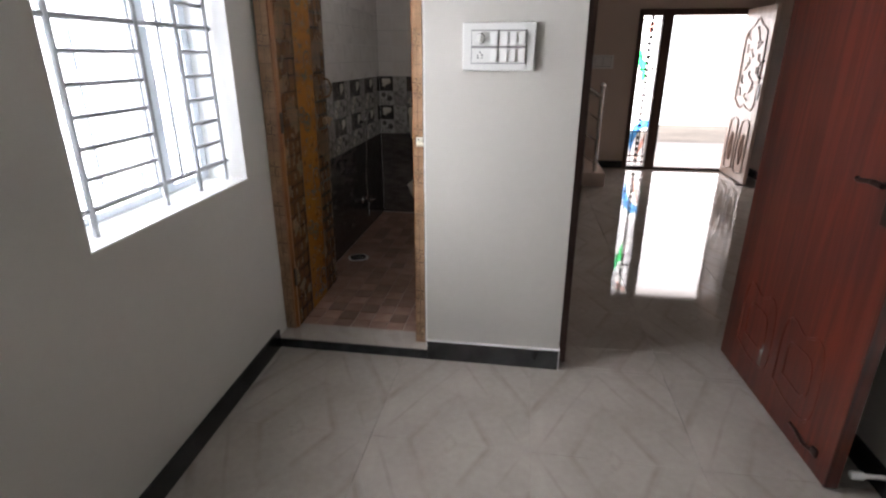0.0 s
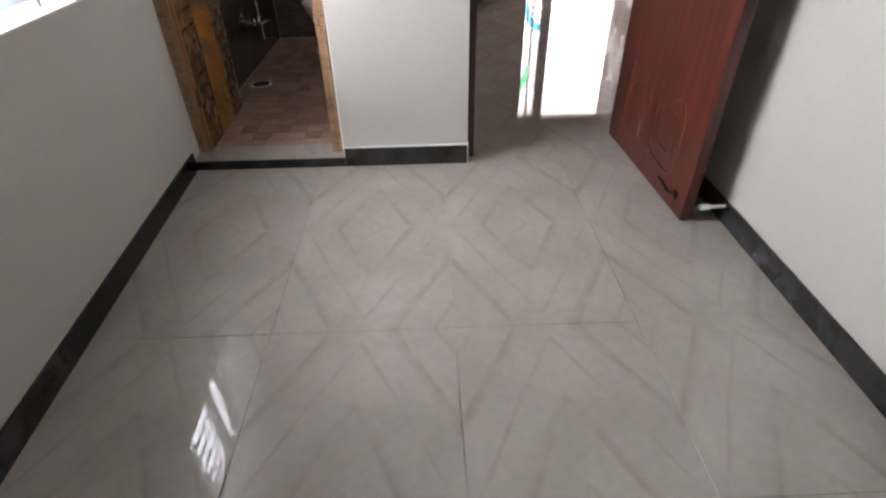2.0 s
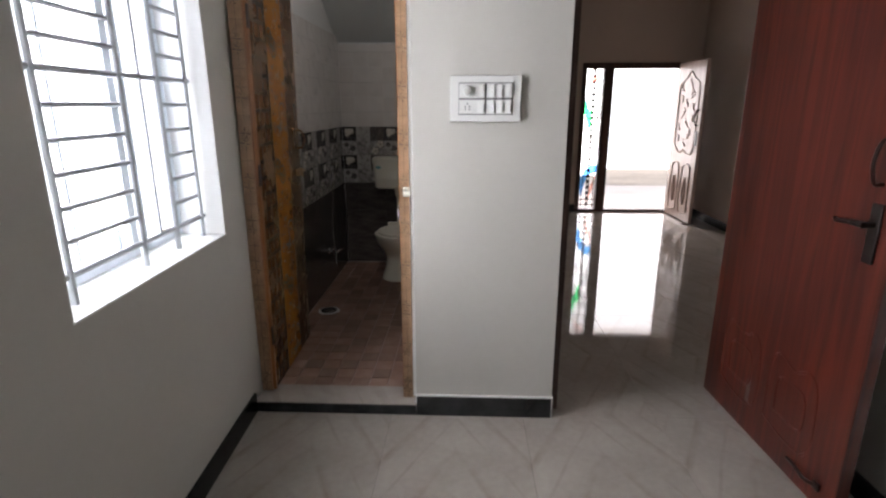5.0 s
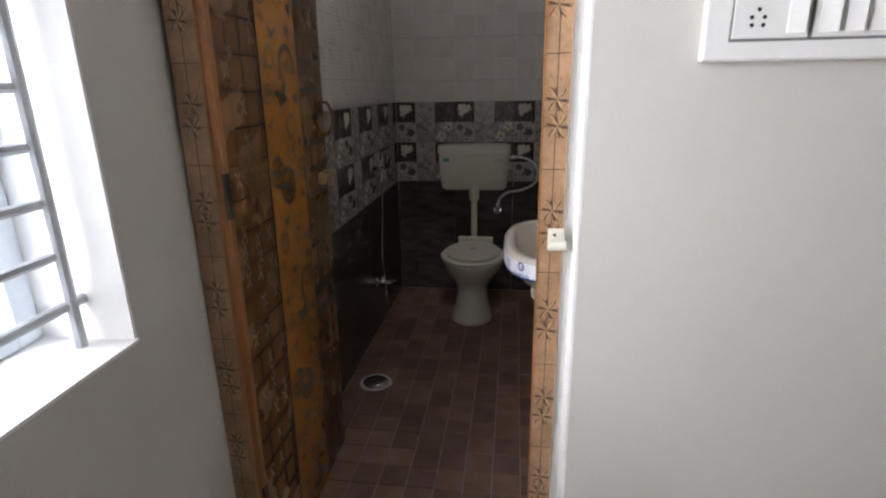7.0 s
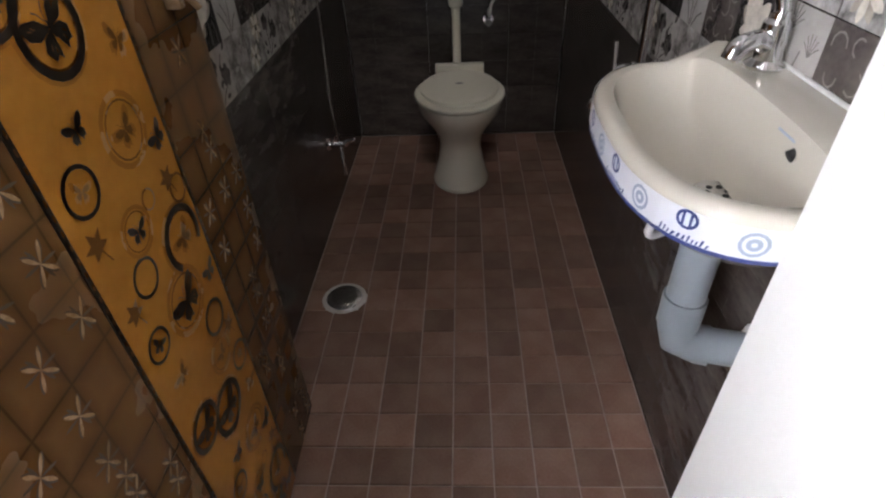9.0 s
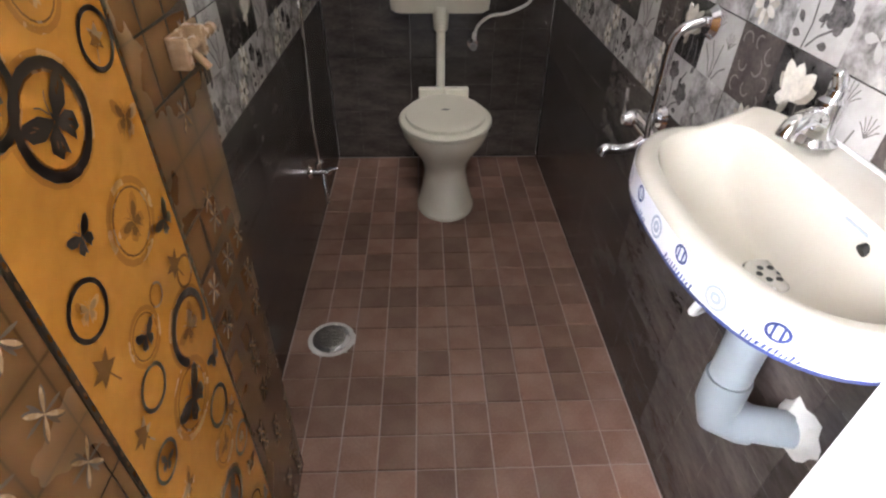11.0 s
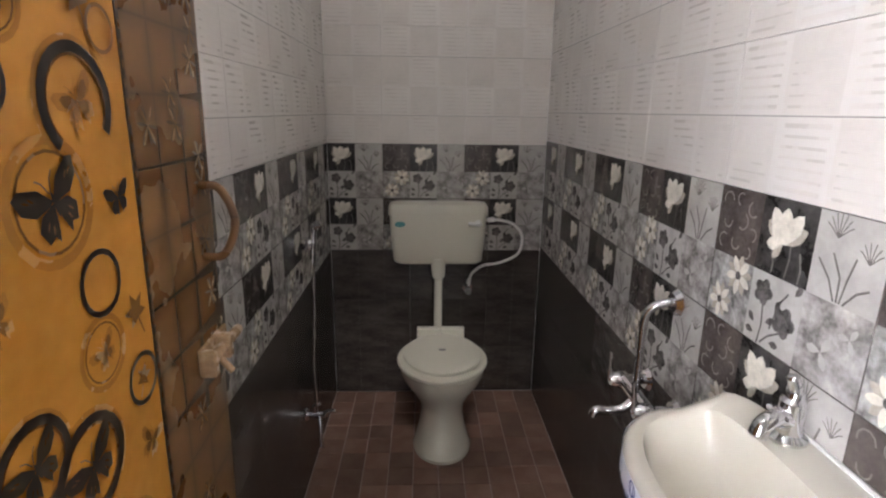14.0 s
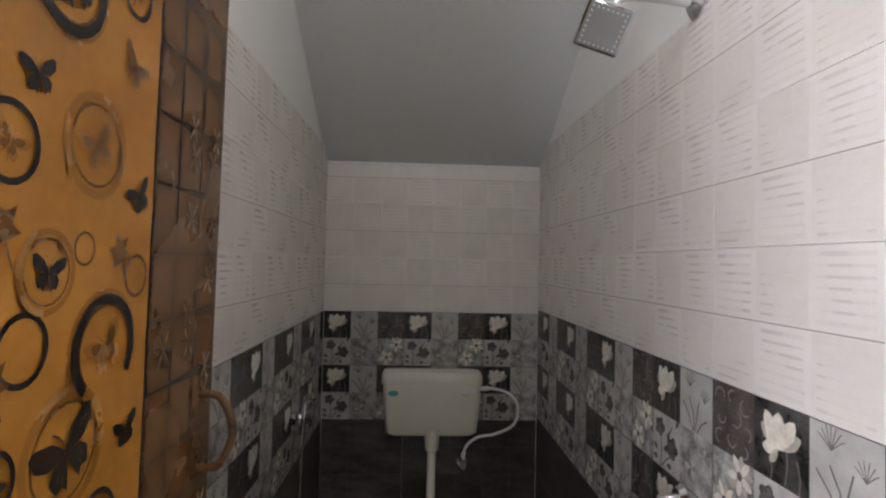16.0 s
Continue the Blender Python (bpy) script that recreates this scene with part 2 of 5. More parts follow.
TOILET = material("ivory_glazed_ceramic", (0.74, 0.715, 0.61), 0.14, vary=0.02, scale=3, fine=40, coat=0.4, rough_vary=0.04)
PLASTIC = material("ivory_plastic", (0.72, 0.70, 0.60), 0.3, vary=0.03, scale=5, fine=60)
WHITE_PLASTIC = material("white_plastic", (0.78, 0.78, 0.75), 0.3, vary=0.03, scale=5, fine=60)
GREY_PLASTIC = material("grey_plastic_inlay", (0.20, 0.20, 0.195), 0.4, vary=0.06, scale=9, fine=60)
PVC = material("grey_pvc_pipe", (0.24, 0.27, 0.29), 0.4, vary=0.08, scale=8, fine=60)
CHROME = material("chrome", (0.78, 0.78, 0.80), 0.1, metal=1.0, vary=0.03, scale=8, fine=60, rough_vary=0.06)
DARK_METAL = material("dark_bronze_metal", (0.035, 0.028, 0.025), 0.35, metal=0.7, vary=0.2, scale=20, fine=90)
STEEL = material("brushed_steel", (0.55, 0.53, 0.50), 0.25, metal=1.0, vary=0.06, scale=20, fine=120)
GRILLE_PAINT = material("grey_white_grille_paint", (0.40, 0.42, 0.44), 0.4, vary=0.06, scale=10, fine=90)
FRAME_BLUE = material("grey_blue_window_frame", (0.74, 0.80, 0.86), 0.4, vary=0.06, scale=10, fine=90)
RUBBER = material("black_nozzle_rubber", (0.03, 0.03, 0.032), 0.5, vary=0.2, scale=30, fine=120)
BLUE_INK = material("navy_printed_tape", (0.03, 0.045, 0.17), 0.4, vary=0.1, scale=30, fine=90)
GREY_INK = material("grey_blue_printed_tape", (0.33, 0.38, 0.47), 0.4, vary=0.12, scale=30, fine=90)
TAPE = material("white_packing_tape", (0.74, 0.75, 0.78), 0.3, vary=0.04, scale=12, fine=90)
CEMENT = material("white_cement_dab", (0.74, 0.74, 0.72), 0.85, vary=0.1, scale=20, fine=120, bump=0.5, bump_scale=90)
TEAL = material("teal_sticker", (0.10, 0.34, 0.36), 0.4, vary=0.1, scale=30, fine=90)
HOLE = material("dark_hole", (0.012, 0.012, 0.012), 0.6, vary=0.2, scale=30, fine=90)
PLASTER = material("outdoor_white_plaster", (0.72, 0.68, 0.64), 0.8, vary=0.08, scale=2, fine=30, bump=0.2, bump_scale=60)
PORCH = material("porch_beige_tile", (0.62, 0.52, 0.45), 0.35, vary=0.08, scale=3, fine=30)
EARTH = material("pale_earth", (0.48, 0.42, 0.35), 0.95, vary=0.25, scale=0.8, fine=9, bump=0.4, bump_scale=20)
# emission stands in for the glare of daylight on the outdoor backdrops
BACKDROP_GLOW = bpy.data.materials.new("glowing_backdrop")
BACKDROP_GLOW.use_nodes = True
BACKDROP_GLOW.node_tree.nodes["Principled BSDF"].inputs["Base Color"].default_value = (0.8, 0.8, 0.8, 1)
BACKDROP_GLOW.node_tree.nodes["Principled BSDF"].inputs["Emission Color"].default_value = (0.96, 0.98, 1.0, 1)
BACKDROP_GLOW.node_tree.nodes["Principled BSDF"].inputs["Emission Strength"].default_value = 3.5
PANE = glass("clear_pane", (0.97, 0.99, 1.0))
PANE_GREEN = glass("green_stained_pane", (0.05, 0.75, 0.22), 0.1)
PANE_BLUE = glass("blue_stained_pane", (0.10, 0.35, 0.75), 0.1)
PANE_RED = glass("salmon_stained_pane", (0.85, 0.45, 0.36), 0.1)


# ---- mesh helpers ----
def finish(name, bm, mats, parent=None, label="", smooth=None):
    me = bpy.data.meshes.new(name)
    bm.normal_update()
    bm.to_mesh(me)
    bm.free()
    for m in (mats if isinstance(mats, (list, tuple)) else [mats]):
        me.materials.append(m)
    if smooth is not None:
        me.polygons.foreach_set("use_smooth", [True] * len(me.polygons))
        me.set_sharp_from_angle(angle=radians(smooth))
    ob = new(name, me)
    if parent is not None:
        ob.parent = parent
    if label:
        ob["label"] = label
    return ob


def part(name, bm, mats, parent, label="", smooth=None):
    return finish(name, bm, mats, parent, label, smooth)


def thing(name, at, label, category, group="", turn=0.0):
    e = new(name)
    e.matrix_basis = pose(*at, 0, 0, turn)
    e.empty_display_size = 0.1
    return tagged(e, label, category, group)


def box(bm, x0, x1, y0, y1, z0, z1, bevel=0.0, mat=0):
    r = bmesh.ops.create_cube(bm, size=1.0)
    vs = r["verts"]
    bmesh.ops.scale(bm, vec=(x1 - x0, y1 - y0, z1 - z0), verts=vs)
    bmesh.ops.translate(bm, vec=((x0 + x1) / 2, (y0 + y1) / 2, (z0 + z1) / 2), verts=vs)
    fs = {f for v in vs for f in v.link_faces}
    for f in fs:
        f.material_index = mat
    if bevel:
        es = list({e for v in vs for e in v.link_edges})
        bmesh.ops.bevel(bm, geom=es, offset=bevel, segments=2, affect="EDGES", profile=0.5)
    return bm


def slab(name, x0, x1, y0, y1, z0, z1, m, bevel=0.0, parent=None, label=""):
    return finish(name, box(bmesh.new(), x0, x1, y0, y1, z0, z1, bevel), m, parent, label)


def tube(bm, pts, radius, n=10, mat=0, cap=True):
    """A round bar along a line of points; radius may be one number or one for each point."""
    pts = [Vector(p) for p in pts]
    rad = radius if isinstance(radius, (list, tuple)) else [radius] * len(pts)
    rings, up = [], None
    for i, p in enumerate(pts):
        d = (pts[min(i + 1, len(pts) - 1)] - pts[max(i - 1, 0)]).normalized()
        if up is None:
            up = d.orthogonal().normalized()
        up = (up - d * up.dot(d)).normalized()
        side = d.cross(up)
        rings.append([bm.verts.new(p + (up * math.cos(2 * math.pi * k / n) + side * math.sin(2 * math.pi * k / n)) * rad[i]) for k in range(n)])
    for a, b in zip(rings, rings[1:]):
        for k in range(n):
            f = bm.faces.new((a[k], a[(k + 1) % n], b[(k + 1) % n], b[k]))
            f.material_index = mat
    if cap:
        bm.faces.new(rings[0][::-1]).material_index = mat
        bm.faces.new(rings[-1]).material_index = mat
    return bm


def curve_pts(ctrl, steps=8):
    """A smooth line through control points."""
    c = [Vector(p) for p in ctrl]
    c = [2 * c[0] - c[1]] + c + [2 * c[-1] - c[-2]]
    out = []
    for i in range(1, len(c) - 2):
        for s in range(steps):
            t = s / steps
            out.append(0.5 * (2 * c[i] + (c[i + 1] - c[i - 1]) * t + (2 * c[i - 1] - 5 * c[i] + 4 * c[i + 1] - c[i + 2]) * t * t
                              + (3 * c[i] - c[i - 1] - 3 * c[i + 1] + c[i + 2]) * t ** 3))
    return out + [c[-2]]


def loft(bm, rings, cap0=True, cap1=True, mat=0):
    """Skin rings of equal length, closing each one."""
    vr = [[bm.verts.new(p) for p in r] for r in rings]
    n = len(vr[0])
    for a, b in zip(vr, vr[1:]):
        for k in range(n):
            bm.faces.new((a[k], a[(k + 1) % n], b[(k + 1) % n], b[k])).material_index = mat
    if cap0:
        bm.faces.new(vr[0][::-1]).material_index = mat
    if cap1:
        bm.faces.new(vr[-1]).material_index = mat
    return bm


def flat(bm, pts, h, mat):
    """A thin printed shape in the local xy plane at height h."""
    vs = [bm.verts.new((x, y, h)) for x, y in pts]
    f = bm.faces.new(vs)
    f.normal_update()
    if f.normal.z < 0:
        f.normal_flip()
    f.material_index = mat


def oval(cx, cy, a, b, turn=0.0, n=10):
    c, s = math.cos(turn), math.sin(turn)
    return [(cx + a * math.cos(q) * c - b * math.sin(q) * s, cy + a * math.cos(q) * s + b * math.sin(q) * c) for q in (2 * math.pi * k / n for k in range(n))]


def petal(cx, cy, length, width, turn):
    """A pointed petal from (cx, cy) outward."""
    c, s = math.cos(turn), math.sin(turn)
    return [(cx + u * length * c - v * width * s, cy + u * length * s + v * width * c)
            for u, v in ((0, 0.06), (0.35, 0.42), (0.65, 0.5), (0.88, 0.28), (1, 0), (0.88, -0.28), (0.65, -0.5), (0.35, -0.42), (0, -0.06))]


def stroke(bm, pts, width, h, mat):
    for (x0, y0), (x1, y1) in zip(pts, pts[1:]):
        d = math.hypot(x1 - x0, y1 - y0) or 1e-6
        nx, ny = -(y1 - y0) / d * width / 2, (x1 - x0) / d * width / 2
        flat(bm, [(x0 + nx, y0 + ny), (x1 + nx, y1 + ny), (x1 - nx, y1 - ny), (x0 - nx, y0 - ny)], h, mat)


def ring_print(bm, cx, cy, a, b, w, h, mat, start=0.0, sweep=2 * math.pi, n=20):
    p = [(start + sweep * k / n) for k in range(n + 1)]
    for q, r in zip(p, p[1:]):
        flat(bm, [(cx + a * math.cos(q), cy + b * math.sin(q)), (cx + a * math.cos(r), cy + b * math.sin(r)),
                  (cx + (a - w) * math.cos(r), cy + (b - w) * math.sin(r)), (cx + (a - w) * math.cos(q), cy + (b - w) * math.sin(q))], h, mat)


# ---- structure ----
CEIL = 2.95
BF = 0.048           # bathroom floor level
# the window wall is not square to the others: it turns in towards the rear of the bedroom
WEST = Matrix.Translation((-0.88, 2.035, 0)) @ Matrix.Rotation(radians(2.4), 4, "Z") @ Matrix.Translation((0.88, -2.035, 0))


def solid(name, boxes, m):
    bm = bmesh.new()
    for b in boxes:
        box(bm, *b)
    return tagged(finish(name, bm, m), kind="structure")


# bedroom: window wall with its opening
WY0, WY1, WZ0 = 0.935, 1.912, 0.946
west = [solid("wall_west", [(-1.12, -0.88, -2.8, WY0, -0.1, CEIL), (-1.12, -0.88, WY1, 2.035, -0.1, CEIL),
                            (-1.12, -0.88, WY0, WY1, -0.1, WZ0 - 0.006), (-1.12, -0.88, WY0, WY1, 2.1, CEIL)], WALL)]
# wall between bedroom, bathroom and hall, with two doorways
solid("wall_north", [(-0.068, 0.592, 2.035, 2.27, -0.1, CEIL), (-1.12, -0.068, 2.035, 2.27, 2.08, CEIL), (-1.12, -0.882, 2.035, 2.37, -0.1, 2.08),
                     (0.592, 1.53, 2.035, 2.27, 2.1, CEIL), (1.53, 1.93, 2.035, 2.27, -0.1, CEIL)], WALL)
solid("wall_east", [(1.70, 1.93, -2.6, 2.035, -0.1, CEIL)], WALL)
# rear wall with an added window for fill light, which the back of the bathroom faces
solid("wall_south", [(-1.12, -0.65, -2.84, -2.6, -0.1, CEIL), (0.25, 1.93, -2.84, -2.6, -0.1, CEIL), (-0.65, 0.25, -2.84, -2.6, -0.1, 0.85), (-0.65, 0.25, -2.84, -2.6, 1.65, CEIL)], WALL)
solid("window_2", [(-0.65, -0.62, -2.8, -2.76, 0.85, 1.65), (0.22, 0.25, -2.8, -2.76, 0.85, 1.65), (-0.62, 0.22, -2.8, -2.76, 0.85, 0.88), (-0.62, 0.22, -2.8, -2.76, 1.62, 1.65)], FRAME_BLUE)
solid("ceiling_bedroom", [(-1.12, 1.93, -2.84, 2.27, CEIL, CEIL + 0.12)], CEILING)
# linings of the window opening
west.append(solid("trim_window_sill", [(-1.12, -0.876, WY0, WY1, WZ0 - 0.006, WZ0)], REVEAL))
west.append(solid("trim_window_reveal", [(-1.118, -0.881, WY1 - 0.006, WY1, WZ0, 2.1), (-1.118, -0.881, WY0, WY0 + 0.006, WZ0, 2.1), (-1.118, -0.881, WY0 + 0.006, WY1 - 0.006, 2.094, 2.1)], REVEAL))
solid("trim_doorway_reveal", [(-0.0735, -0.0685, 2.036, 2.111, 0.055, 2.08), (-0.091, -0.0685, 2.111, 2.2715, 0.055, 2.08)], REVEAL)

# bathroom shell
solid("wall_bath_west", [(-1.12, -0.952, 2.37, 4.74, -0.1, 3.1)], REVEAL)
solid("wall_bath_east", [(0.072, 0.20, 2.27, 4.74, -0.1, 3.1)], REVEAL)
solid("wall_bath_north", [(-0.952, 0.072, 4.507, 4.74, -0.1, 3.1)], REVEAL)
solid("wall_bath_south", [(-0.084, 0.072, 2.272, 2.37, -0.1, 3.1), (-0.952, -0.135, 2.272, 2.37, 2.08, 3.1)], REVEAL)
bm = bmesh.new()
loft(bm, [[(x, 4.507, 2.0), (x, 2.27, 3.35 + 0.0), (x, 2.27, 3.5), (x, 4.507, 2.14)] for x in (-0.952, 0.072)])
tagged(finish("ceiling_bath", bm, CEILING), kind="structure")
# added frame round the fill lamp over the bathroom door, which lights the upper walls
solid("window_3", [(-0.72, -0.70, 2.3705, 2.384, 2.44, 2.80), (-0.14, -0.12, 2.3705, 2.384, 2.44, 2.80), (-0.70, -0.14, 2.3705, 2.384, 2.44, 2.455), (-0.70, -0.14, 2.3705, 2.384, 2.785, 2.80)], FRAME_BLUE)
solid("trim_bath_ceiling_edge", [(-0.952, 0.072, 4.490, 4.506, 1.985, 1.996)], CEMENT)

# hall
solid("wall_hall_north", [(-1.2, 1.74, 7.3, 7.53, -0.1, CEIL), (3.14, 3.55, 7.3, 7.53, -0.1, CEIL), (1.74, 3.14, 7.3, 7.53, 2.03, CEIL)], HALL_WALL)
solid("wall_hall_east", [(3.32, 3.55, 2.035, 7.3, -0.1, CEIL)], HALL_WALL)
solid("wall_hall_south", [(1.93, 3.32, 2.035, 2.27, -0.1, CEIL)], HALL_WALL)
solid("wall_hall_west", [(-1.2, -1.0, 4.74, 7.3, -0.1, CEIL)], HALL_WALL)
solid("ceiling_hall", [(0.2, 3.55, 2.27, 7.53, CEIL, CEIL + 0.12), (-1.2, 0.2, 4.74, 7.53, CEIL, CEIL + 0.12)], CEILING)
floor = solid("floor", [(-1.12, 1.93, -2.84, 2.04, -0.12, -0.012), (0.20, 3.55, 2.04, 7.53, -0.12, -0.012), (-1.2, 0.2, 4.74, 7.53, -0.12, -0.012)], FLOOR_GROUT)
bath_floor = solid("floor_bath", [(-0.952, 0.072, 2.205, 4.507, -0.10, BF - 0.005)], FLOOR_GROUT)

# skirting
for nm, bs in (("baseboard_west", [(-0.88, -0.868, -2.7, 2.030, 0, 0.098)]), ("baseboard_north", [(-0.067, 0.590, 2.021, 2.035, 0, 0.105)]),
               ("baseboard_east", [(1.69, 1.70, -2.6, 2.02, 0, 0.10)]), ("baseboard_hall_north", [(-1.0, 1.738, 7.286, 7.3, 0, 0.10), (3.142, 3.306, 7.286, 7.3, 0, 0.10)]),
               ("baseboard_hall_east", [(3.306, 3.32, 2.27, 7.286, 0, 0.10)])):
    ob = solid(nm, bs, GRANITE)
    if nm == "baseboard_west":
        west.append(ob)
for ob in west:
    ob.matrix_basis = WEST
solid("trim_skirting_cap", [(-0.068, 0.591, 2.019, 2.034, 0.1055, 0.111), (0.5905, 0.596, 2.022, 2.06, 0.0, 0.11)], REVEAL)
# raised threshold of the bathroom
solid("threshold_riser", [(-0.866, -0.069, 2.022, 2.04, 0.0, 0.046)], GRANITE)
solid("threshold", [(-0.88, -0.069, 2.034, 2.205, -0.05, 0.05)], CREAM_FLOOR)

# outdoors
solid("ground", [(-60, 60, 7.53, 90, -0.25, -0.16), (-60, -1.12, -60, 7.53, -0.25, -0.16), (3.55, 60, -60, 7.53, -0.25, -0.16)], EARTH)
solid("pavement_porch", [(1.2, 4.2, 7.53, 10.0, -0.16, -0.02)], PORCH)
solid("ceiling_porch", [(1.2, 4.2, 7.53, 9.2, 2.65, 2.8)], PORCH)
# blank sheets that glow by emission, as bright distance outside the entrance and the window
solid("backdrop_street", [(-6, 12, 14.0, 14.1, -0.16, 6.0)], BACKDROP_GLOW)
solid("backdrop_yard", [(-4.1, -4.0, -6, 8, -0.16, 6.0)], BACKDROP_GLOW)


# ---- window grille and shutters ----
def window():
    w = tagged(new("window_1"), "white-painted steel grille window in a deep bright reveal", "window", kind="structure")
    w.matrix_basis = WEST
    x, y0, y1 = -0.965, 0.95, 1.90
    longs = [1.027, 1.575, 2.06]
    ups = [1.065, 1.43, 1.55, 1.66, 1.873]
    for z in longs:
        part("cross_bar", tube(bmesh.new(), [(x, y0 - 0.012, z), (x, y1 + 0.012, z)], 0.010, 8), GRILLE_PAINT, w)
    for y in ups:
        r = 0.006 if y == 1.55 else 0.011
        part("upright", tube(bmesh.new(), [(x + 0.004, y, 1.027 if y == 1.55 else 0.944), (x + 0.004, y, 2.095)], r, 8), GRILLE_PAINT, w)
    for ya, yb in ((1.065, 1.43), (1.66, 1.873)):
        for z0, z1 in ((1.027, 1.575), (1.575, 2.06)):
            for k in range(1, 6):
                z = z0 + (z1 - z0) * k / 6
                if z < 2.05:
                    part("rung", tube(bmesh.new(), [(x, ya, z), (x, yb, z)], 0.0085, 6), GRILLE_PAINT, w)
    for ya, yb in ((0.943, 1.585), (1.592, 1.904)):
        bm = bmesh.new()
        for b in ((ya, ya + 0.05, 0.948, 2.092), (yb - 0.05, yb, 0.948, 2.092), (ya + 0.05, yb - 0.05, 0.948, 0.975), (ya + 0.05, yb - 0.05, 2.04, 2.092)):
            box(bm, -1.09, -1.06, b[0], b[1], b[2], b[3], 0.003)
        fr = part("window_frame", bm, FRAME_BLUE, w)
        g = part("pane", box(bmesh.new(), -1.077, -1.073, ya + 0.05, yb - 0.05, 0.99, 2.04), PANE, fr)
        g.visible_shadow = False
        part("glazing_bar", box(bmesh.new(), -1.085, -1.066, (ya + yb) / 2 - 0.006, (ya + yb) / 2 + 0.006, 0.99, 2.04), FRAME_BLUE, fr)
    part("latch", box(bmesh.new(), -1.058, -1.045, 1.43, 1.455, 1.0, 1.07, 0.004), FRAME_BLUE, w)


window()


# ---- bathroom door and frame ----
def star(bm, cx, cy, r, h, pale, seam, turn=0.0):
    """Slim pale star with dark rays between its petals, where two quilt seams cross."""
    for k in range(4):
        a = turn + math.pi / 4 + k * math.pi / 2 + 0.2 * (-1) ** k
        flat(bm, petal(cx, cy, r * 0.95, r * 0.16, a + math.pi / 4), h, seam)
        flat(bm, petal(cx, cy, r * 1.05, r * 0.30, a - 0.06), h + 0.0002, seam)
        flat(bm, petal(cx, cy, r, r * 0.20, a), h + 0.0005, pale)


def butterfly(bm, cx, cy, s, turn, h, mat, spot=None):
    c, sn = math.cos(turn), math.sin(turn)

    def put(pts, hh, m):
        flat(bm, [(cx + (x * c - y * sn) * s, cy + (x * sn + y * c) * s) for x, y in pts], hh, m)
    for k in (-1, 1):
        put([(0, 0.05), (k * 0.30, 0.42), (k * 0.75, 0.62), (k * 0.95, 0.55), (k * 0.86, 0.20), (k * 0.55, -0.02), (k * 0.1, -0.02)], h, mat)
        put([(0, 0.0), (k * 0.42, -0.06), (k * 0.62, -0.28), (k * 0.50, -0.62), (k * 0.30, -0.56), (k * 0.2, -0.74), (k * 0.08, -0.4)], h, mat)
        stroke_pts = [(0.02 * k, 0.2), (0.12 * k, 0.45), (0.26 * k, 0.58)]
        stroke(bm, [(cx + (x * c - y * sn) * s, cy + (x * sn + y * c) * s) for x, y in stroke_pts], 0.03 * s, h, mat)
        if spot is not None:
            for u, v, a in ((0.55, 0.34, 0.9), (0.68, 0.36, 0.6), (0.38, -0.3, -0.9), (0.28, -0.42, -1.2)):
                put(oval(k * u, v, 0.10, 0.025, k * a, 6), h + 0.0006, spot)
    put(oval(0, -0.02, 0.055, 0.28, 0, 8), h + 0.0010, mat)


def maple(bm, cx, cy, s, turn, h, mat):
    pts = []
    for k, r in enumerate((0.35, 0.45, 0.8, 0.42, 0.95, 0.5, 1.0, 0.5, 0.95, 0.42, 0.8, 0.45)):
        a = turn - math.pi / 2 + math.pi / 6 * k
        pts.append((cx + r * s * math.cos(a), cy + r * s * math.sin(a)))
    mid = (cx, cy)
    for a, b in zip(pts, pts[1:] + pts[:1]):
        flat(bm, [mid, a, b], h, mat)
    stroke(bm, [(cx, cy), (cx + s * 1.3 * math.cos(turn - math.pi / 2), cy + s * 1.3 * math.sin(turn - math.pi / 2))], s * 0.09, h, mat)


PRINTS = [BROWN_LAM, GOLD_LAM, ORANGE_EDGE, PRINT_BLACK, PRINT_BROWN, PRINT_TAN, PRINT_PALE, SEAM]


# the hinge side of the doorway is out of plumb
LEAN = Matrix.Translation((-0.82, 2.14, 0.9)) @ Matrix.Rotation(radians(0.8), 4, "Y") @ Matrix.Translation((0.82, -2.14, -0.9))


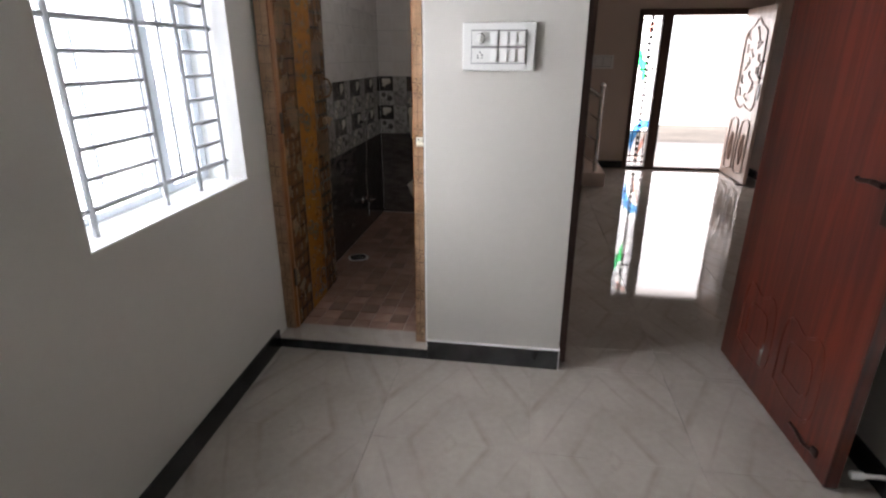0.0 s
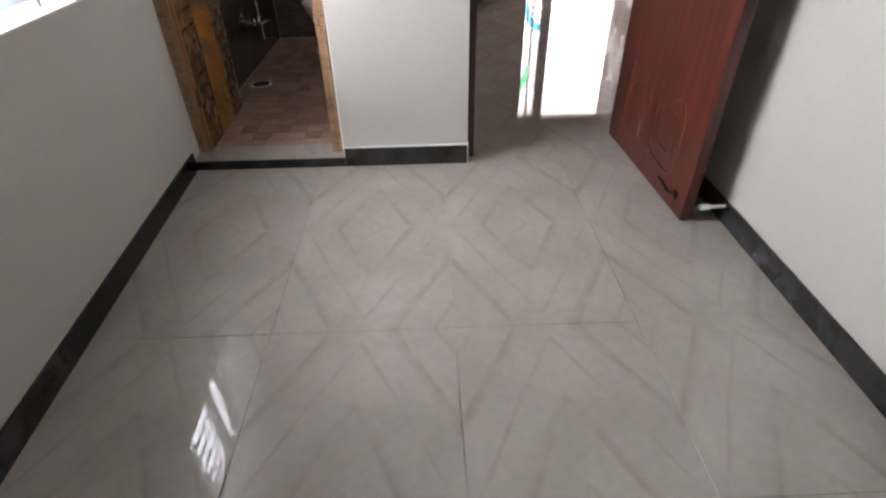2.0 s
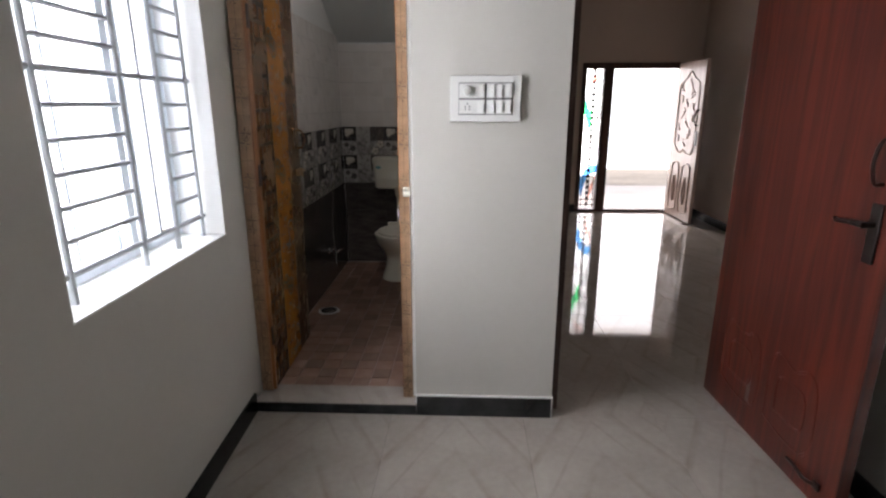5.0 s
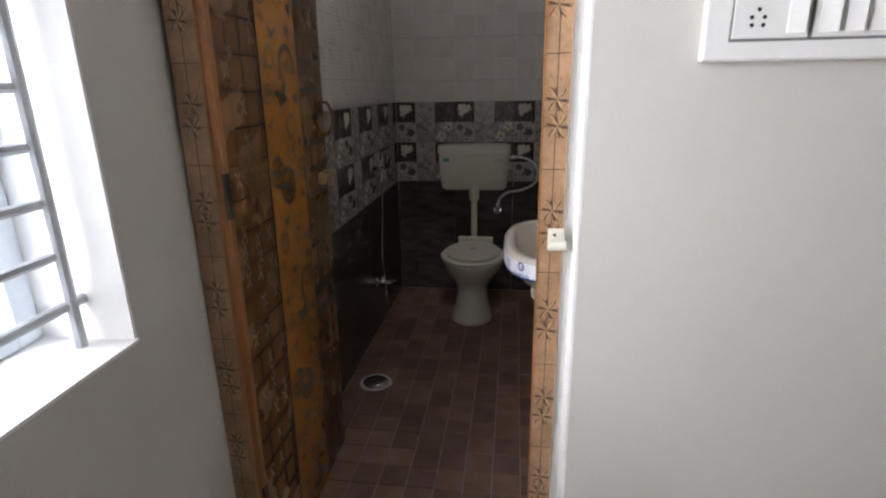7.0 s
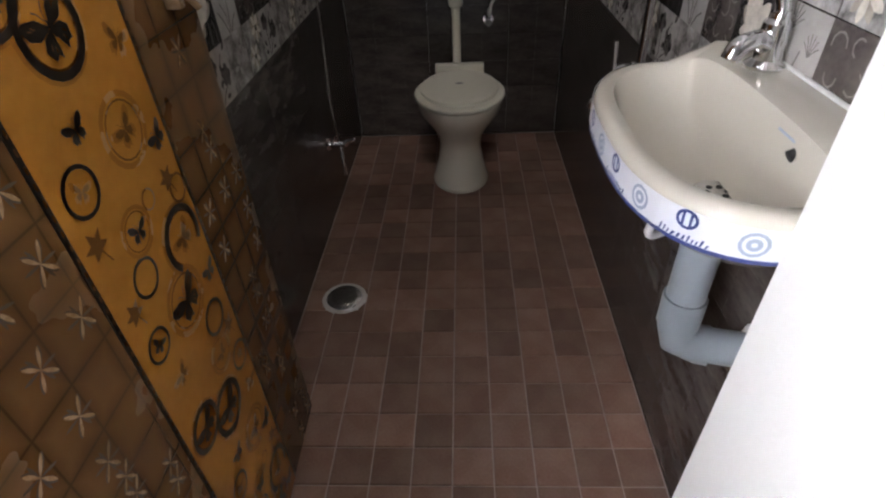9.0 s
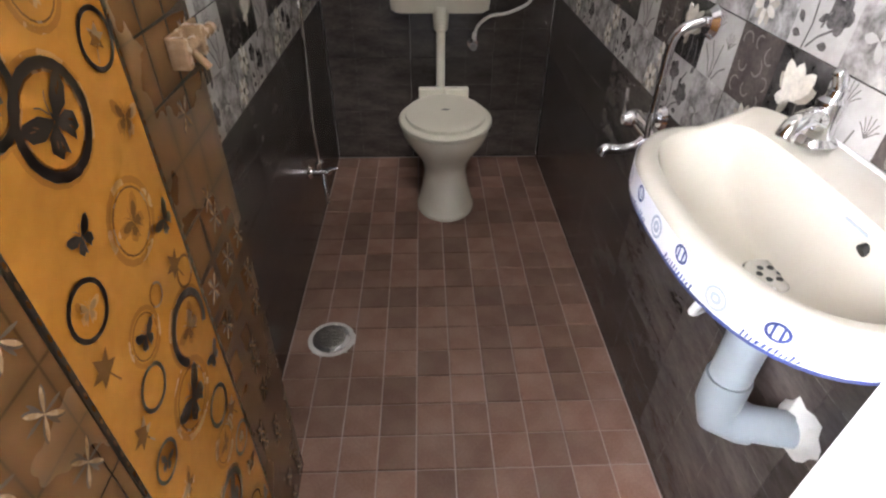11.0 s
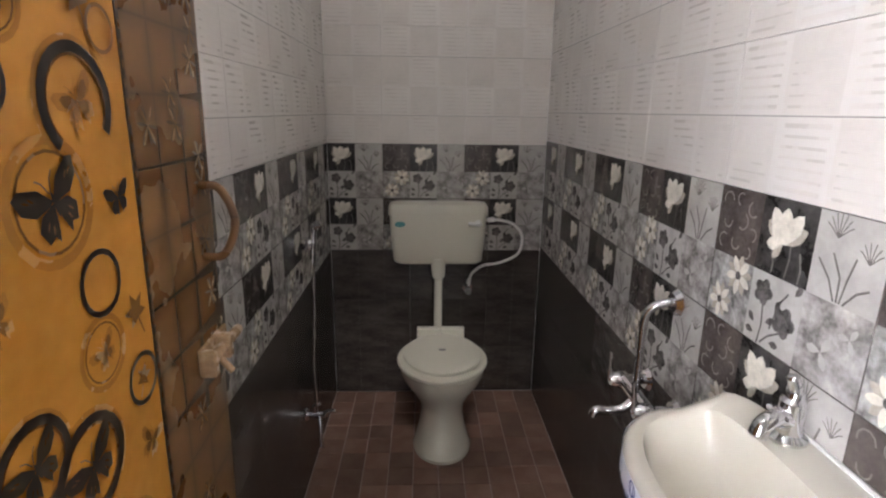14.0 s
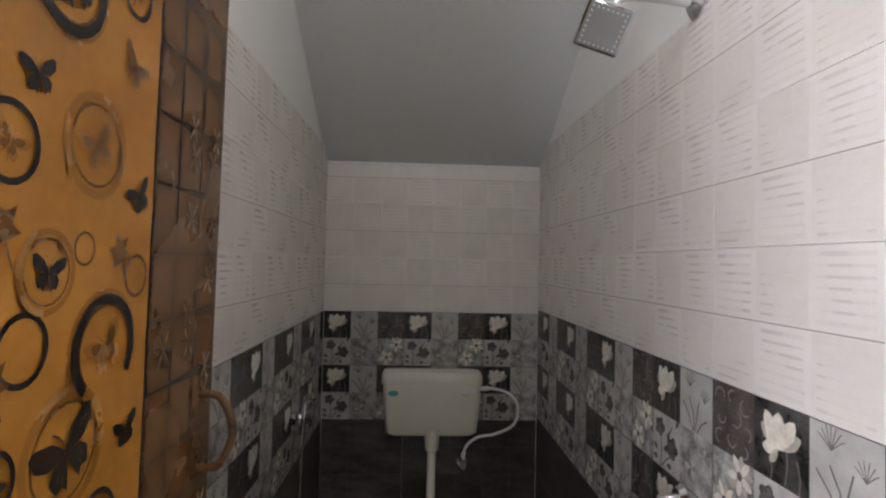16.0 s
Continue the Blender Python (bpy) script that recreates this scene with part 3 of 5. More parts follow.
def bath_door():
    W, H = 0.666, 1.99
    G0, G1 = 0.216, 0.462
    hinge = (-0.800, 2.150)
    # local x runs along the leaf from the hinge, local y up the leaf, local z out of the printed face
    d = thing("bathroom_door", (hinge[0], hinge[1], 0.055), "open bathroom door of brown star laminate with a golden butterfly strip", "door")
    d.matrix_basis = LEAN @ d.matrix_basis
    ang = math.atan2(2.815 - hinge[1], -0.815 - hinge[0])
    base = Matrix(((math.cos(ang), 0, math.sin(ang), 0), (math.sin(ang), 0, -math.cos(ang), 0), (0, 1, 0, 0), (0, 0, 0, 1)))
    leaf = part("leaf", box(bmesh.new(), 0, W, 0, H, -0.03, 0, 0.002), BROWN_LAM, d)
    leaf.matrix_basis = base
    part("edge_band", box(bmesh.new(), -0.002, 0.016, 0, H, -0.028, 0.0012), ORANGE_EDGE, leaf, "orange hinge-side edge band")
    part("golden_strip", box(bmesh.new(), G0, G1, 0.001, H - 0.001, -0.001, 0.0012), GOLD_LAM, leaf, "golden strip printed with butterflies, rings and leaves")
    for u in (G0 - 0.004, G1 - 0.003):
        bm = bmesh.new()
        box(bm, u, u + 0.007, 0.001, H - 0.001, 0, 0.0018)
        for k in range(110):
            flat(bm, oval(u + 0.0035, 0.009 + k * 0.018, 0.002, 0.005, 0, 6), 0.0024, 1)
        part("border_line", bm, [PRINT_BLACK, PRINT_BROWN], leaf)
    # one repeat of the print: ring kind, what it holds, distance from the hinge, height, radius
    repeat = [("K", "B", 0.328, 1.076, 0.050), ("K", "B", 0.258, 1.122, 0.042), ("t", "f", 0.375, 0.947, 0.047), ("", "n", 0.297, 0.983, 0.022), ("", "n", 0.449, 0.912, 0.025),
              ("k", "f", 0.264, 0.928, 0.030), ("", "m", 0.246, 0.868, 0.027), ("t", "n", 0.318, 0.838, 0.034), ("k", "", 0.296, 0.782, 0.028), ("s", "", 0.363, 0.857, 0.015),
              ("A", "f", 0.402, 0.767, 0.050), ("t", "B", 0.352, 0.690, 0.054), ("", "m", 0.419, 0.854, 0.026), ("s", "", 0.449, 0.832, 0.022), ("", "m", 0.250, 0.762, 0.025),
              ("k", "n", 0.261, 0.694, 0.026), ("", "f", 0.274, 0.617, 0.025), ("k", "", 0.400, 0.608, 0.032), ("", "n", 0.444, 0.680, 0.024), ("", "f", 0.430, 1.036, 0.028),
              ("", "m", 0.448, 1.186, 0.027), ("k", "m", 0.427, 1.112, 0.029), ("t", "f", 0.367, 1.170, 0.037)]
    bm = bmesh.new()
    for lift, slide in ((-0.626, 0.012), (0.0, 0.0), (0.626, -0.022), (1.252, -0.03)):
        for i, (ring, held, u, v, r) in enumerate(repeat):
            u, v = u + slide, v + lift
            if not r * 1.1 < v < H - r * 1.1:
                continue
            u = min(max(u, G0 + 0.005 + r), G1 - 0.006 - r)
            h = 0.0020 + 0.00012 * (i % 8)
            if ring in ("K", "A"):
                sweep = (-0.6, 4.6) if ring == "A" else (0.0, 2 * math.pi)
                ring_print(bm, u, v, r * 1.10, r * 1.10, r * 0.16, h - 0.0003, 5, *sweep)
                ring_print(bm, u, v, r, r, r * 0.19, h + 0.0008, 3, *sweep)
                ring_print(bm, u, v, r * 0.81, r * 0.81, r * 0.05, h + 0.0006, 4, *sweep)
            elif ring == "t":
                ring_print(bm, u, v, r, r, r * 0.16, h, 5)
                ring_print(bm, u, v, r * 0.78, r * 0.78, r * 0.05, h, 4)
            elif ring:
                ring_print(bm, u, v, r, r, r * 0.17, h + 0.0008, 3 if ring == "k" else 4)
            s = r * (0.62 if ring else 0.95)
            if held == "B":
                butterfly(bm, u, v, r * 0.78, 0.35, h + 0.0012, 3, 4)
            elif held == "n":
                butterfly(bm, u, v, s, -0.7 + 0.3 * (i % 5), h + 0.0010, 3)
            elif held == "f":
                butterfly(bm, u, v, s, 0.45 * (-1) ** i, h + 0.0004, 5)
                butterfly(bm, u, v, s * 0.7, 0.45 * (-1) ** i, h + 0.0008, 4)
            elif held == "m":
                maple(bm, u, v, s * 0.9, 0.4 * (-1) ** i, h + 0.0004, 4)
    part("butterfly_print", bm, PRINTS, leaf)
    # stars sewn over the quilted print on both side zones
    rnd = random.Random(4)
    for u0, u1 in ((0.018, G0 - 0.005), (G1 + 0.005, W - 0.003)):
        bm = bmesh.new()
        v = 0.045
        while v < H - 0.04:
            for c in range(3):
                u = u0 + (u1 - u0) * (c + 0.5) / 3
                if rnd.random() < 0.42:
                    star(bm, u + rnd.uniform(-0.004, 0.004), v, 0.024, 0.0014, 6, 7, rnd.uniform(-0.15, 0.15))
                    if rnd.random() < 0.4 and v < H - 0.09:
                        star(bm, u + rnd.uniform(-0.006, 0.006), v + 0.036, 0.021, 0.0014, 6, 7, rnd.uniform(-0.15, 0.15))
            v += 0.078
        part("star_print", bm, PRINTS, leaf)
    # pull handle, tower bolt and hinges
    bm = tube(bmesh.new(), curve_pts([(0.625, 1.19, 0.0), (0.625, 1.195, 0.028), (0.625, 1.24, 0.045), (0.625, 1.285, 0.028), (0.625, 1.29, 0.0)]), 0.006, 8)
    part("pull_handle", bm, BROWN_LAM, leaf, "tan-brown plastic pull handle", smooth=50)
    bm = box(bmesh.new(), 0.569, 0.669, 1.037, 1.073, 0, 0.006, 0.002)
    tube(bm, [(0.574, 1.055, 0.016), (0.689, 1.055, 0.016)], 0.008, 8)
    box(bm, 0.562, 0.577, 1.037, 1.073, 0.004, 0.026, 0.002)
    box(bm, 0.622, 0.637, 1.037, 1.073, 0.004, 0.026, 0.002)
    tube(bm, [(0.597, 1.055, 0.016), (0.597, 1.03, 0.036)], 0.005, 8)
    part("tower_bolt", bm, PRINT_PALE, leaf, "tan plastic tower bolt", smooth=50)
    for z in (0.25, 1.06, 1.75):
        part("hinge", box(bmesh.new(), -0.006, 0.018, z, z + 0.10, -0.004, 0.0035, 0.001), DARK_METAL, leaf, "dark steel butt hinge")


bath_door()


def bath_frame():
    f = tagged(new("trim_bath_door_frame"), "tan star-print laminate frame around the bathroom doorway", "door frame", kind="structure")
    rnd = random.Random(8)
    for x0, x1, y in ((-0.881, -0.816, 2.14), (-0.139, -0.0915, 2.10)):
        st = part("stile", box(bmesh.new(), x0, x1, y, y + 0.009, 0.05, 2.08, 0.002), JAMB_LAM, f)
        if y > 2.12:
            st.matrix_basis = LEAN
        bm = bmesh.new()
        z, k = 0.10, 0
        cx = (x0 + x1) / 2
        while z < 2.05:
            stroke(bm, [(x0 + 0.002, z), (x1 - 0.002, z)], 0.0016, 0.0004, 1)
            if k % 3 != 2:
                # fan of fine curved lines behind each star
                for q in range(9):
                    a = 0.5 + q * 0.27
                    r = 0.034 + 0.006 * math.sin(q * 2.1)
                    px = [(cx + d * math.cos(a + 0.35 * d / r), z + 0.004 + d * 1.15 * math.sin(a + 0.35 * d / r)) for d in (0.010, 0.020, r)]
                    stroke(bm, [(min(max(u, x0 + 0.002), x1 - 0.002), v) for u, v in px], 0.0005, 0.0005, 2)
                star(bm, cx + rnd.uniform(-0.004, 0.004), z, 0.024, 0.0010, 0, 1)
            z += 0.046 if k % 3 == 0 else 0.078
            k += 1
        stroke(bm, [(cx, 0.055), (cx, 2.07)], 0.0016, 0.0004, 1)
        pr = part("star_print", bm, [PRINT_PALE, SEAM, PRINT_BROWN], st)
        pr.matrix_basis = Matrix(((1, 0, 0, 0), (0, 0, -1, y - 0.0007), (0, 1, 0, 0), (0, 0, 0, 1)))
        e0 = x1 if x0 < -0.5 else x0
        part("edge_band", box(bmesh.new(), e0 - 0.0012, e0 + 0.0012, y - 0.0025, y + 0.010, 0.051, 2.079), ORANGE_EDGE, st)
    part("head", box(bmesh.new(), -0.816, -0.139, 2.10, 2.109, 2.02, 2.08, 0.002), JAMB_LAM, f)
    bm = box(bmesh.new(), -0.121, -0.091, 2.090, 2.099, 1.080, 1.122, 0.002)
    tube(bm, [(-0.119, 2.086, 1.091), (-0.087, 2.086, 1.091)], 0.010, 10)
    box(bm, -0.119, -0.097, 2.087, 2.092, 1.105, 1.118, 0.001, mat=0)
    k = part("bolt_keeper", bm, PLASTIC, f, "ivory plastic bolt keeper", smooth=50)
    part("screw_hole", tube(bmesh.new(), [(-0.109, 2.0875, 1.112), (-0.109, 2.0858, 1.112)], 0.003, 8), HOLE, k)


bath_frame()


# ---- bedroom door ----
def bedroom_door():
    d = thing("bedroom_door", (1.456, 2.330, 0.012), "open red-brown stained wooden door with moulded panels", "door")
    L, H, T = 0.955, 2.05, 0.048
    ang = math.atan2(1.376 - 2.330, 1.500 - 1.456)
    base = Matrix(((math.cos(ang), 0, math.sin(ang), 0), (math.sin(ang), 0, -math.cos(ang), 0), (0, 1, 0, 0), (0, 0, 0, 1)))
    # local x along the leaf, y up, z towards the bedroom side
    leaf = part("leaf", box(bmesh.new(), 0, L, 0, H, 0, T, 0.003), RED_WOOD, d)
    leaf.matrix_basis = base @ Matrix.Translation((0, 0, -T))

    def moulding(ctrl, closed=True):
        pts = curve_pts([(u, v, T - 0.004) for u, v in ctrl], 5)
        return part("moulding", tube(bmesh.new(), pts, 0.008, 6, cap=True), RED_WOOD, leaf, smooth=60)
    for u0, u1 in ((0.14, 0.42), (0.50, 0.78)):
        c = (u0 + u1) / 2
        moulding([(u0, 0.16), (u0, 0.40), (u0 + 0.05, 0.47), (c, 0.44), (u1 - 0.05, 0.47), (u1, 0.40), (u1, 0.16), (c, 0.13), (u0, 0.16)])
        moulding([(u0 + 0.06, 0.22), (u0 + 0.06, 0.36), (c, 0.38), (u1 - 0.06, 0.36), (u1 - 0.06, 0.22), (u0 + 0.06, 0.22)])
    plate = part("lock_plate", box(bmesh.new(), 0.850, 0.895, 0.96, 1.16, T, T + 0.009, 0.003), DARK_METAL, leaf, "dark bronze lock plate")
    bm = tube(bmesh.new(), [(0.872, 1.09, T + 0.005), (0.872, 1.09, T + 0.05)], 0.010, 10)
    tube(bm, curve_pts([(0.880, 1.09, T + 0.048), (0.830, 1.093, T + 0.052), (0.770, 1.085, T + 0.050), (0.750, 1.09, T + 0.046)]), [0.010] * 8 + [0.008] * 16 + [0.006], 10)
    part("lever", bm, DARK_METAL, plate, "dark bronze lever handle", smooth=50)
    part("lock_face", box(bmesh.new(), L - 0.001, L + 0.0015, 1.0, 1.12, 0.012, 0.024), INK_CURL, leaf, "dull steel lock face")
    bm = tube(bmesh.new(), curve_pts([(0.865, 1.22, T), (0.865, 1.225, T + 0.03), (0.865, 1.29, T + 0.045), (0.865, 1.355, T + 0.03), (0.865, 1.36, T)]), 0.007, 8)
    part("pull_handle", bm, DARK_METAL, leaf, "dark bronze bow handle", smooth=50)
    bm = tube(bmesh.new(), curve_pts([(0.690, 0.075, T + 0.003), (0.750, 0.082, T + 0.012), (0.810, 0.07, T + 0.012), (0.870, 0.085, T + 0.004)]), 0.007, 8)
    box(bm, 0.850, 0.885, 0.068, 0.10, T, T + 0.012, 0.003)
    part("door_stay", bm, DARK_METAL, leaf, "dark hook stay", smooth=50)
    part("worn_patch", box(bmesh.new(), 0.36, 0.385, 0.14, 0.25, T, T + 0.0012, 0.0004), INK_CURL, leaf, "pale scuffed protective film")
    for z in (0.25, 1.0, 1.75):
        part("hinge", tube(bmesh.new(), [(-0.004, z, T * 0.5), (-0.004, z + 0.1, T * 0.5)], 0.007, 8), DARK_METAL, leaf, "dark steel hinge", smooth=50)


bedroom_door()
b = solid("trim_bedroom_door_frame", [(0.592, 0.632, 2.10, 2.20, 0, 2.1), (0.632, 1.49, 2.10, 2.20, 2.06, 2.1), (1.492, 1.53, 2.20, 2.30, 0, 2.1)], FRAME_WOOD)
st = thing("door_stopper", (1.69, 1.385, 0.075), "white rubber door stopper on the black skirting", "door stopper")
part("stem", tube(bmesh.new(), [(0.004, 0, 0), (-0.07, 0, 0)], 0.009, 12), WHITE_PLASTIC, st, smooth=50)
part("cap", tube(bmesh.new(), [(-0.068, 0, 0), (-0.074, 0, 0), (-0.108, 0, 0), (-0.113, 0, 0)], [0.012, 0.016, 0.016, 0.012], 12), WHITE_PLASTIC, st, smooth=50)


# ---- switch boards ----
def switch_board(at, w, h, label, rows, cols):
    s = thing("switch_board", at, label, "switch board", "switch boards")
    part("plate", box(bmesh.new(), -w / 2, w / 2, -0.018, 0, -h / 2, h / 2, 0.004), WHITE_PLASTIC, s)
    iw, ih = w * 0.76, h * 0.70
    inlay = part("inlay", box(bmesh.new(), -iw / 2, iw / 2, -0.0195, -0.012, -ih / 2, ih / 2, 0.001), GREY_PLASTIC, s, "grey inlay round the switches")
    uw, uh = iw / 2, ih / rows
    for r in range(rows):
        for g in range(2):
            x0, z0 = -iw / 2 + g * uw, ih / 2 - (r + 1) * uh
            part("module", box(bmesh.new(), x0 + 0.003, x0 + uw - 0.003, -0.022, -0.018, z0 + 0.004, z0 + uh - 0.004, 0.001), WHITE_PLASTIC, inlay)
            n = cols
            for k in range(n):
                cw = (uw - 0.01) / n
                cx = x0 + 0.005 + cw * (k + 0.5)
                if g == 0 and k < n - 1:
                    continue
                bm = bmesh.new()
                a, b_, z1, z2 = cx - cw * 0.34, cx + cw * 0.34, z0 + uh * 0.16, z0 + uh * 0.84
                loft(bm, [[(a, -0.022, z1), (b_, -0.022, z1), (b_, -0.022, z2), (a, -0.022, z2)], [(a, -0.024, z1), (b_, -0.030, z1), (b_, -0.030, z2), (a, -0.024, z2)]])
                part("rocker", bm, WHITE_PLASTIC, inlay)
    x0 = -iw / 2
    bm = tube(bmesh.new(), [(x0 + uw * 0.33, -0.021, ih / 2 - uh / 2), (x0 + uw * 0.33, -0.036, ih / 2 - uh / 2)], [uh * 0.33, uh * 0.27], 16)
    box(bm, x0 + uw * 0.33 - 0.003, x0 + uw * 0.33 + 0.003, -0.042, -0.030, ih / 2 - uh * 0.75, ih / 2 - uh * 0.25, 0.001)
    if rows > 1:
        part("fan_regulator", bm, WHITE_PLASTIC, inlay, "round fan regulator knob", smooth=40)
        for dx, dz in ((0, 0.012), (-0.009, 0.001), (0.009, 0.001), (-0.008, -0.010), (0.008, -0.010)):
            part("socket_hole", tube(bmesh.new(), [(x0 + uw * 0.33 + dx, -0.0223, -ih / 2 + uh / 2 + dz), (x0 + uw * 0.33 + dx, -0.0218, -ih / 2 + uh / 2 + dz)], 0.0032, 8), HOLE, inlay)
    else:
        bm.free()
    return s


switch_board((0.243, 2.034, 1.506), 0.297, 0.186, "white modular switch board with fan regulator on cream wall", 2, 3)
switch_board((1.345, 7.299, 1.40), 0.27, 0.17, "white switch board on the warm hall wall", 1, 3)


# ---- toilet ----
def ell(cx, cy, z, a, b, n=28, egg=0.0):
    out = []
    for k in range(n):
        q = 2 * math.pi * k / n
        s = math.sin(q)
        out.append((cx + a * math.cos(q) * (1 - egg * max(0, -s) ** 2 * 0.25), cy + b * s, z))
    return out


def toilet():
    cx = -0.42
    t = thing("toilet", (0, 0, 0), "ivory ceramic pedestal toilet with its lid closed", "toilet")
    bm = bmesh.new()
    prof = [(0.02, 0.122, 0.150, 4.095), (0.035, 0.124, 0.152, 4.095), (0.05, 0.116, 0.144, 4.098), (0.12, 0.098, 0.125, 4.105), (0.19, 0.090, 0.118, 4.11),
            (0.24, 0.102, 0.135, 4.11), (0.29, 0.135, 0.170, 4.11), (0.335, 0.168, 0.198, 4.115), (0.37, 0.183, 0.210, 4.12), (0.392, 0.186, 0.213, 4.12), (0.398, 0.182, 0.208, 4.12)]
    loft(bm, [ell(cx, y - 0.04 * max(0.0, 1 - (z - 0.02) / 0.27), BF + (z - 0.02) * (0.41 - BF) / 0.378, a, b, 32) for z, a, b, y in prof])
    part("pedestal", bm, TOILET, t, smooth=40)
    bm = bmesh.new()
    loft(bm, [ell(cx, 4.12, z + 0.011, a, b, 32) for z, a, b in ((0.399, 0.186, 0.212), (0.404, 0.192, 0.219), (0.412, 0.192, 0.219), (0.417, 0.187, 0.213))])
    part("seat", bm, PLASTIC, t, "ivory plastic seat", smooth=40)
    bm = bmesh.new()
    loft(bm, [ell(cx, 4.125, z + 0.011, a, b, 32) for z, a, b in ((0.4175, 0.160, 0.186), (0.423, 0.166, 0.192), (0.434, 0.165, 0.191), (0.440, 0.157, 0.182), (0.443, 0.120, 0.150), (0.443, 0.05, 0.07))])
    lid = part("lid", bm, PLASTIC, t, "ivory plastic lid", smooth=40)
    bm = bmesh.new()
    loft(bm, [ell(cx, 4.13, z + 0.011, a, b, 12) for z, a, b in ((0.4432, 0.017, 0.008), (0.4442, 0.017, 0.008))])
    part("maker_mark", bm, GREY_PLASTIC, lid, "small grey maker mark")
    for dx in (-0.056, 0.056):
        part("hinge", box(bmesh.new(), cx + dx - 0.054, cx + dx + 0.054, 4.325, 4.36, 0.398, 0.468, 0.006), PLASTIC, t)
    part("collar", box(bmesh.new(), cx - 0.10, cx + 0.10, 4.27, 4.44, 0.30, 0.396, 0.02), TOILET, t, smooth=40)
    bm = tube(bmesh.new(), [(cx - 0.012, 4.395, 0.38), (cx - 0.012, 4.395, 0.69), (cx - 0.012, 4.395, 0.70), (cx - 0.012, 4.395, 0.745), (cx - 0.012, 4.395, 0.79)], [0.019, 0.019, 0.03, 0.033, 0.033], 16)
    part("flush_pipe", bm, PLASTIC, t, "ivory flush pipe", smooth=40)


toilet()


def rounded(cx, cy, z, a, b, r, n=5):
    out = []
    for sx, sy, q0 in ((1, 1, 0), (-1, 1, 90), (-1, -1, 180), (1, -1, 270)):
        for k in range(n + 1):
            q = radians(q0 + 90 * k / n)
            out.append((cx + sx * (a - r) + r * math.cos(q), cy + sy * (b - r) + r * math.sin(q), z))
    return out


def cistern():
    c = thing("cistern", (-0.435, 4.43, 0.765), "ivory plastic flush cistern hung on the tiled wall", "cistern")
    bm = bmesh.new()
    loft(bm, [rounded(0, 0, z, a, b, 0.03) for z, a, b in ((0, 0.185, 0.05), (0.012, 0.203, 0.058), (0.10, 0.213, 0.062), (0.21, 0.219, 0.063), (0.222, 0.219, 0.063))])
    part("tank", bm, PLASTIC, c, smooth=45)
    bm = bmesh.new()
    loft(bm, [rounded(0, 0, z, a, b, 0.03) for z, a, b in ((0.223, 0.220, 0.0635), (0.226, 0.225, 0.0640), (0.262, 0.225, 0.0640), (0.274, 0.219, 0.059), (0.280, 0.19, 0.04))])
    part("lid", bm, PLASTIC, c, smooth=45)
    bm = tube(bmesh.new(), [(0.18, -0.061, 0.195), (0.18, -0.074, 0.195)], 0.016, 12)
    tube(bm, curve_pts([(0.185, -0.073, 0.196), (0.16, -0.078, 0.193), (0.135, -0.078, 0.196)]), 0.009, 8)
    part("flush_lever", bm, WHITE_PLASTIC, c, "white flush lever", smooth=50)
    bm = bmesh.new()
    loft(bm, [[(x, y - 0.0, z) for x, z in oval(-0.172, 0.188, 0.024, 0.013, 0, 14)] for y in (-0.0625, -0.0638)][::-1])
    part("sticker", bm, TEAL, c, "small oval teal sticker")
    h = thing("water_hose", (0, 0, 0), "white flexible hose from the angle valve to the cistern", "hose")
    pts = curve_pts([(-0.215, 4.43, 0.962), (-0.175, 4.43, 0.965), (-0.09, 4.435, 0.945), (-0.04, 4.44, 0.885), (-0.055, 4.44, 0.80), (-0.14, 4.44, 0.755),
                     (-0.22, 4.44, 0.74), (-0.27, 4.445, 0.70), (-0.285, 4.455, 0.645)], 8)
    part("tube", tube(bmesh.new(), pts, 0.0065, 10), WHITE_PLASTIC, h, smooth=60)
    part("nut", tube(bmesh.new(), [(-0.207, 4.43, 0.962), (-0.175, 4.43, 0.965)], 0.011, 8), WHITE_PLASTIC, h)
    part("nut", tube(bmesh.new(), [(-0.282, 4.453, 0.668), (-0.286, 4.457, 0.635)], 0.010, 8), WHITE_PLASTIC, h)
    v = thing("angle_valve", (-0.287, 4.493, 0.615), "chrome angle valve on the dark tiles", "valve")
    bm = tube(bmesh.new(), [(0, 0.0, 0), (0, -0.006, 0)], 0.024, 14)
    tube(bm, [(0, -0.003, 0), (0, -0.055, 0)], 0.010, 10)
    tube(bm, [(0, -0.036, -0.002), (0, -0.036, 0.03)], 0.010, 10)
    part("body", bm, CHROME, v, smooth=40)
    part("knob", tube(bmesh.new(), [(0, -0.052, 0), (0, -0.075, 0)], [0.017, 0.014], 10), GREY_PLASTIC, v, smooth=40)


cistern()


# ---- wash basin ----
def basin_ring(z, grow, back=0.058, n=48):
    """Outline of the wall-hung basin: flat along the wall, bowed in front. grow < 0 shrinks it."""
    cy, hw, front = 2.617, 0.240 + grow, -0.210 - grow
    mid = -0.06
    out = []
    for k in range(n):
        q = 2 * math.pi * k / n
        c, sn = math.cos(q), math.sin(q)
        y = cy + hw * math.copysign(abs(sn) ** 0.72, sn)
        x = mid + (front - mid) * abs(c) ** 0.85 if c < 0 else mid + (back + min(grow, 0) * 0.3 - mid) * abs(c) ** 0.35
        out.append((x, y, z))
    return out


def ledge(ring):
    """Raise the part of a rim that runs along the wall."""
    return [(x, y, z + 0.034 * max(0.0, min(1.0, (x + 0.045) / 0.06))) for x, y, z in ring]


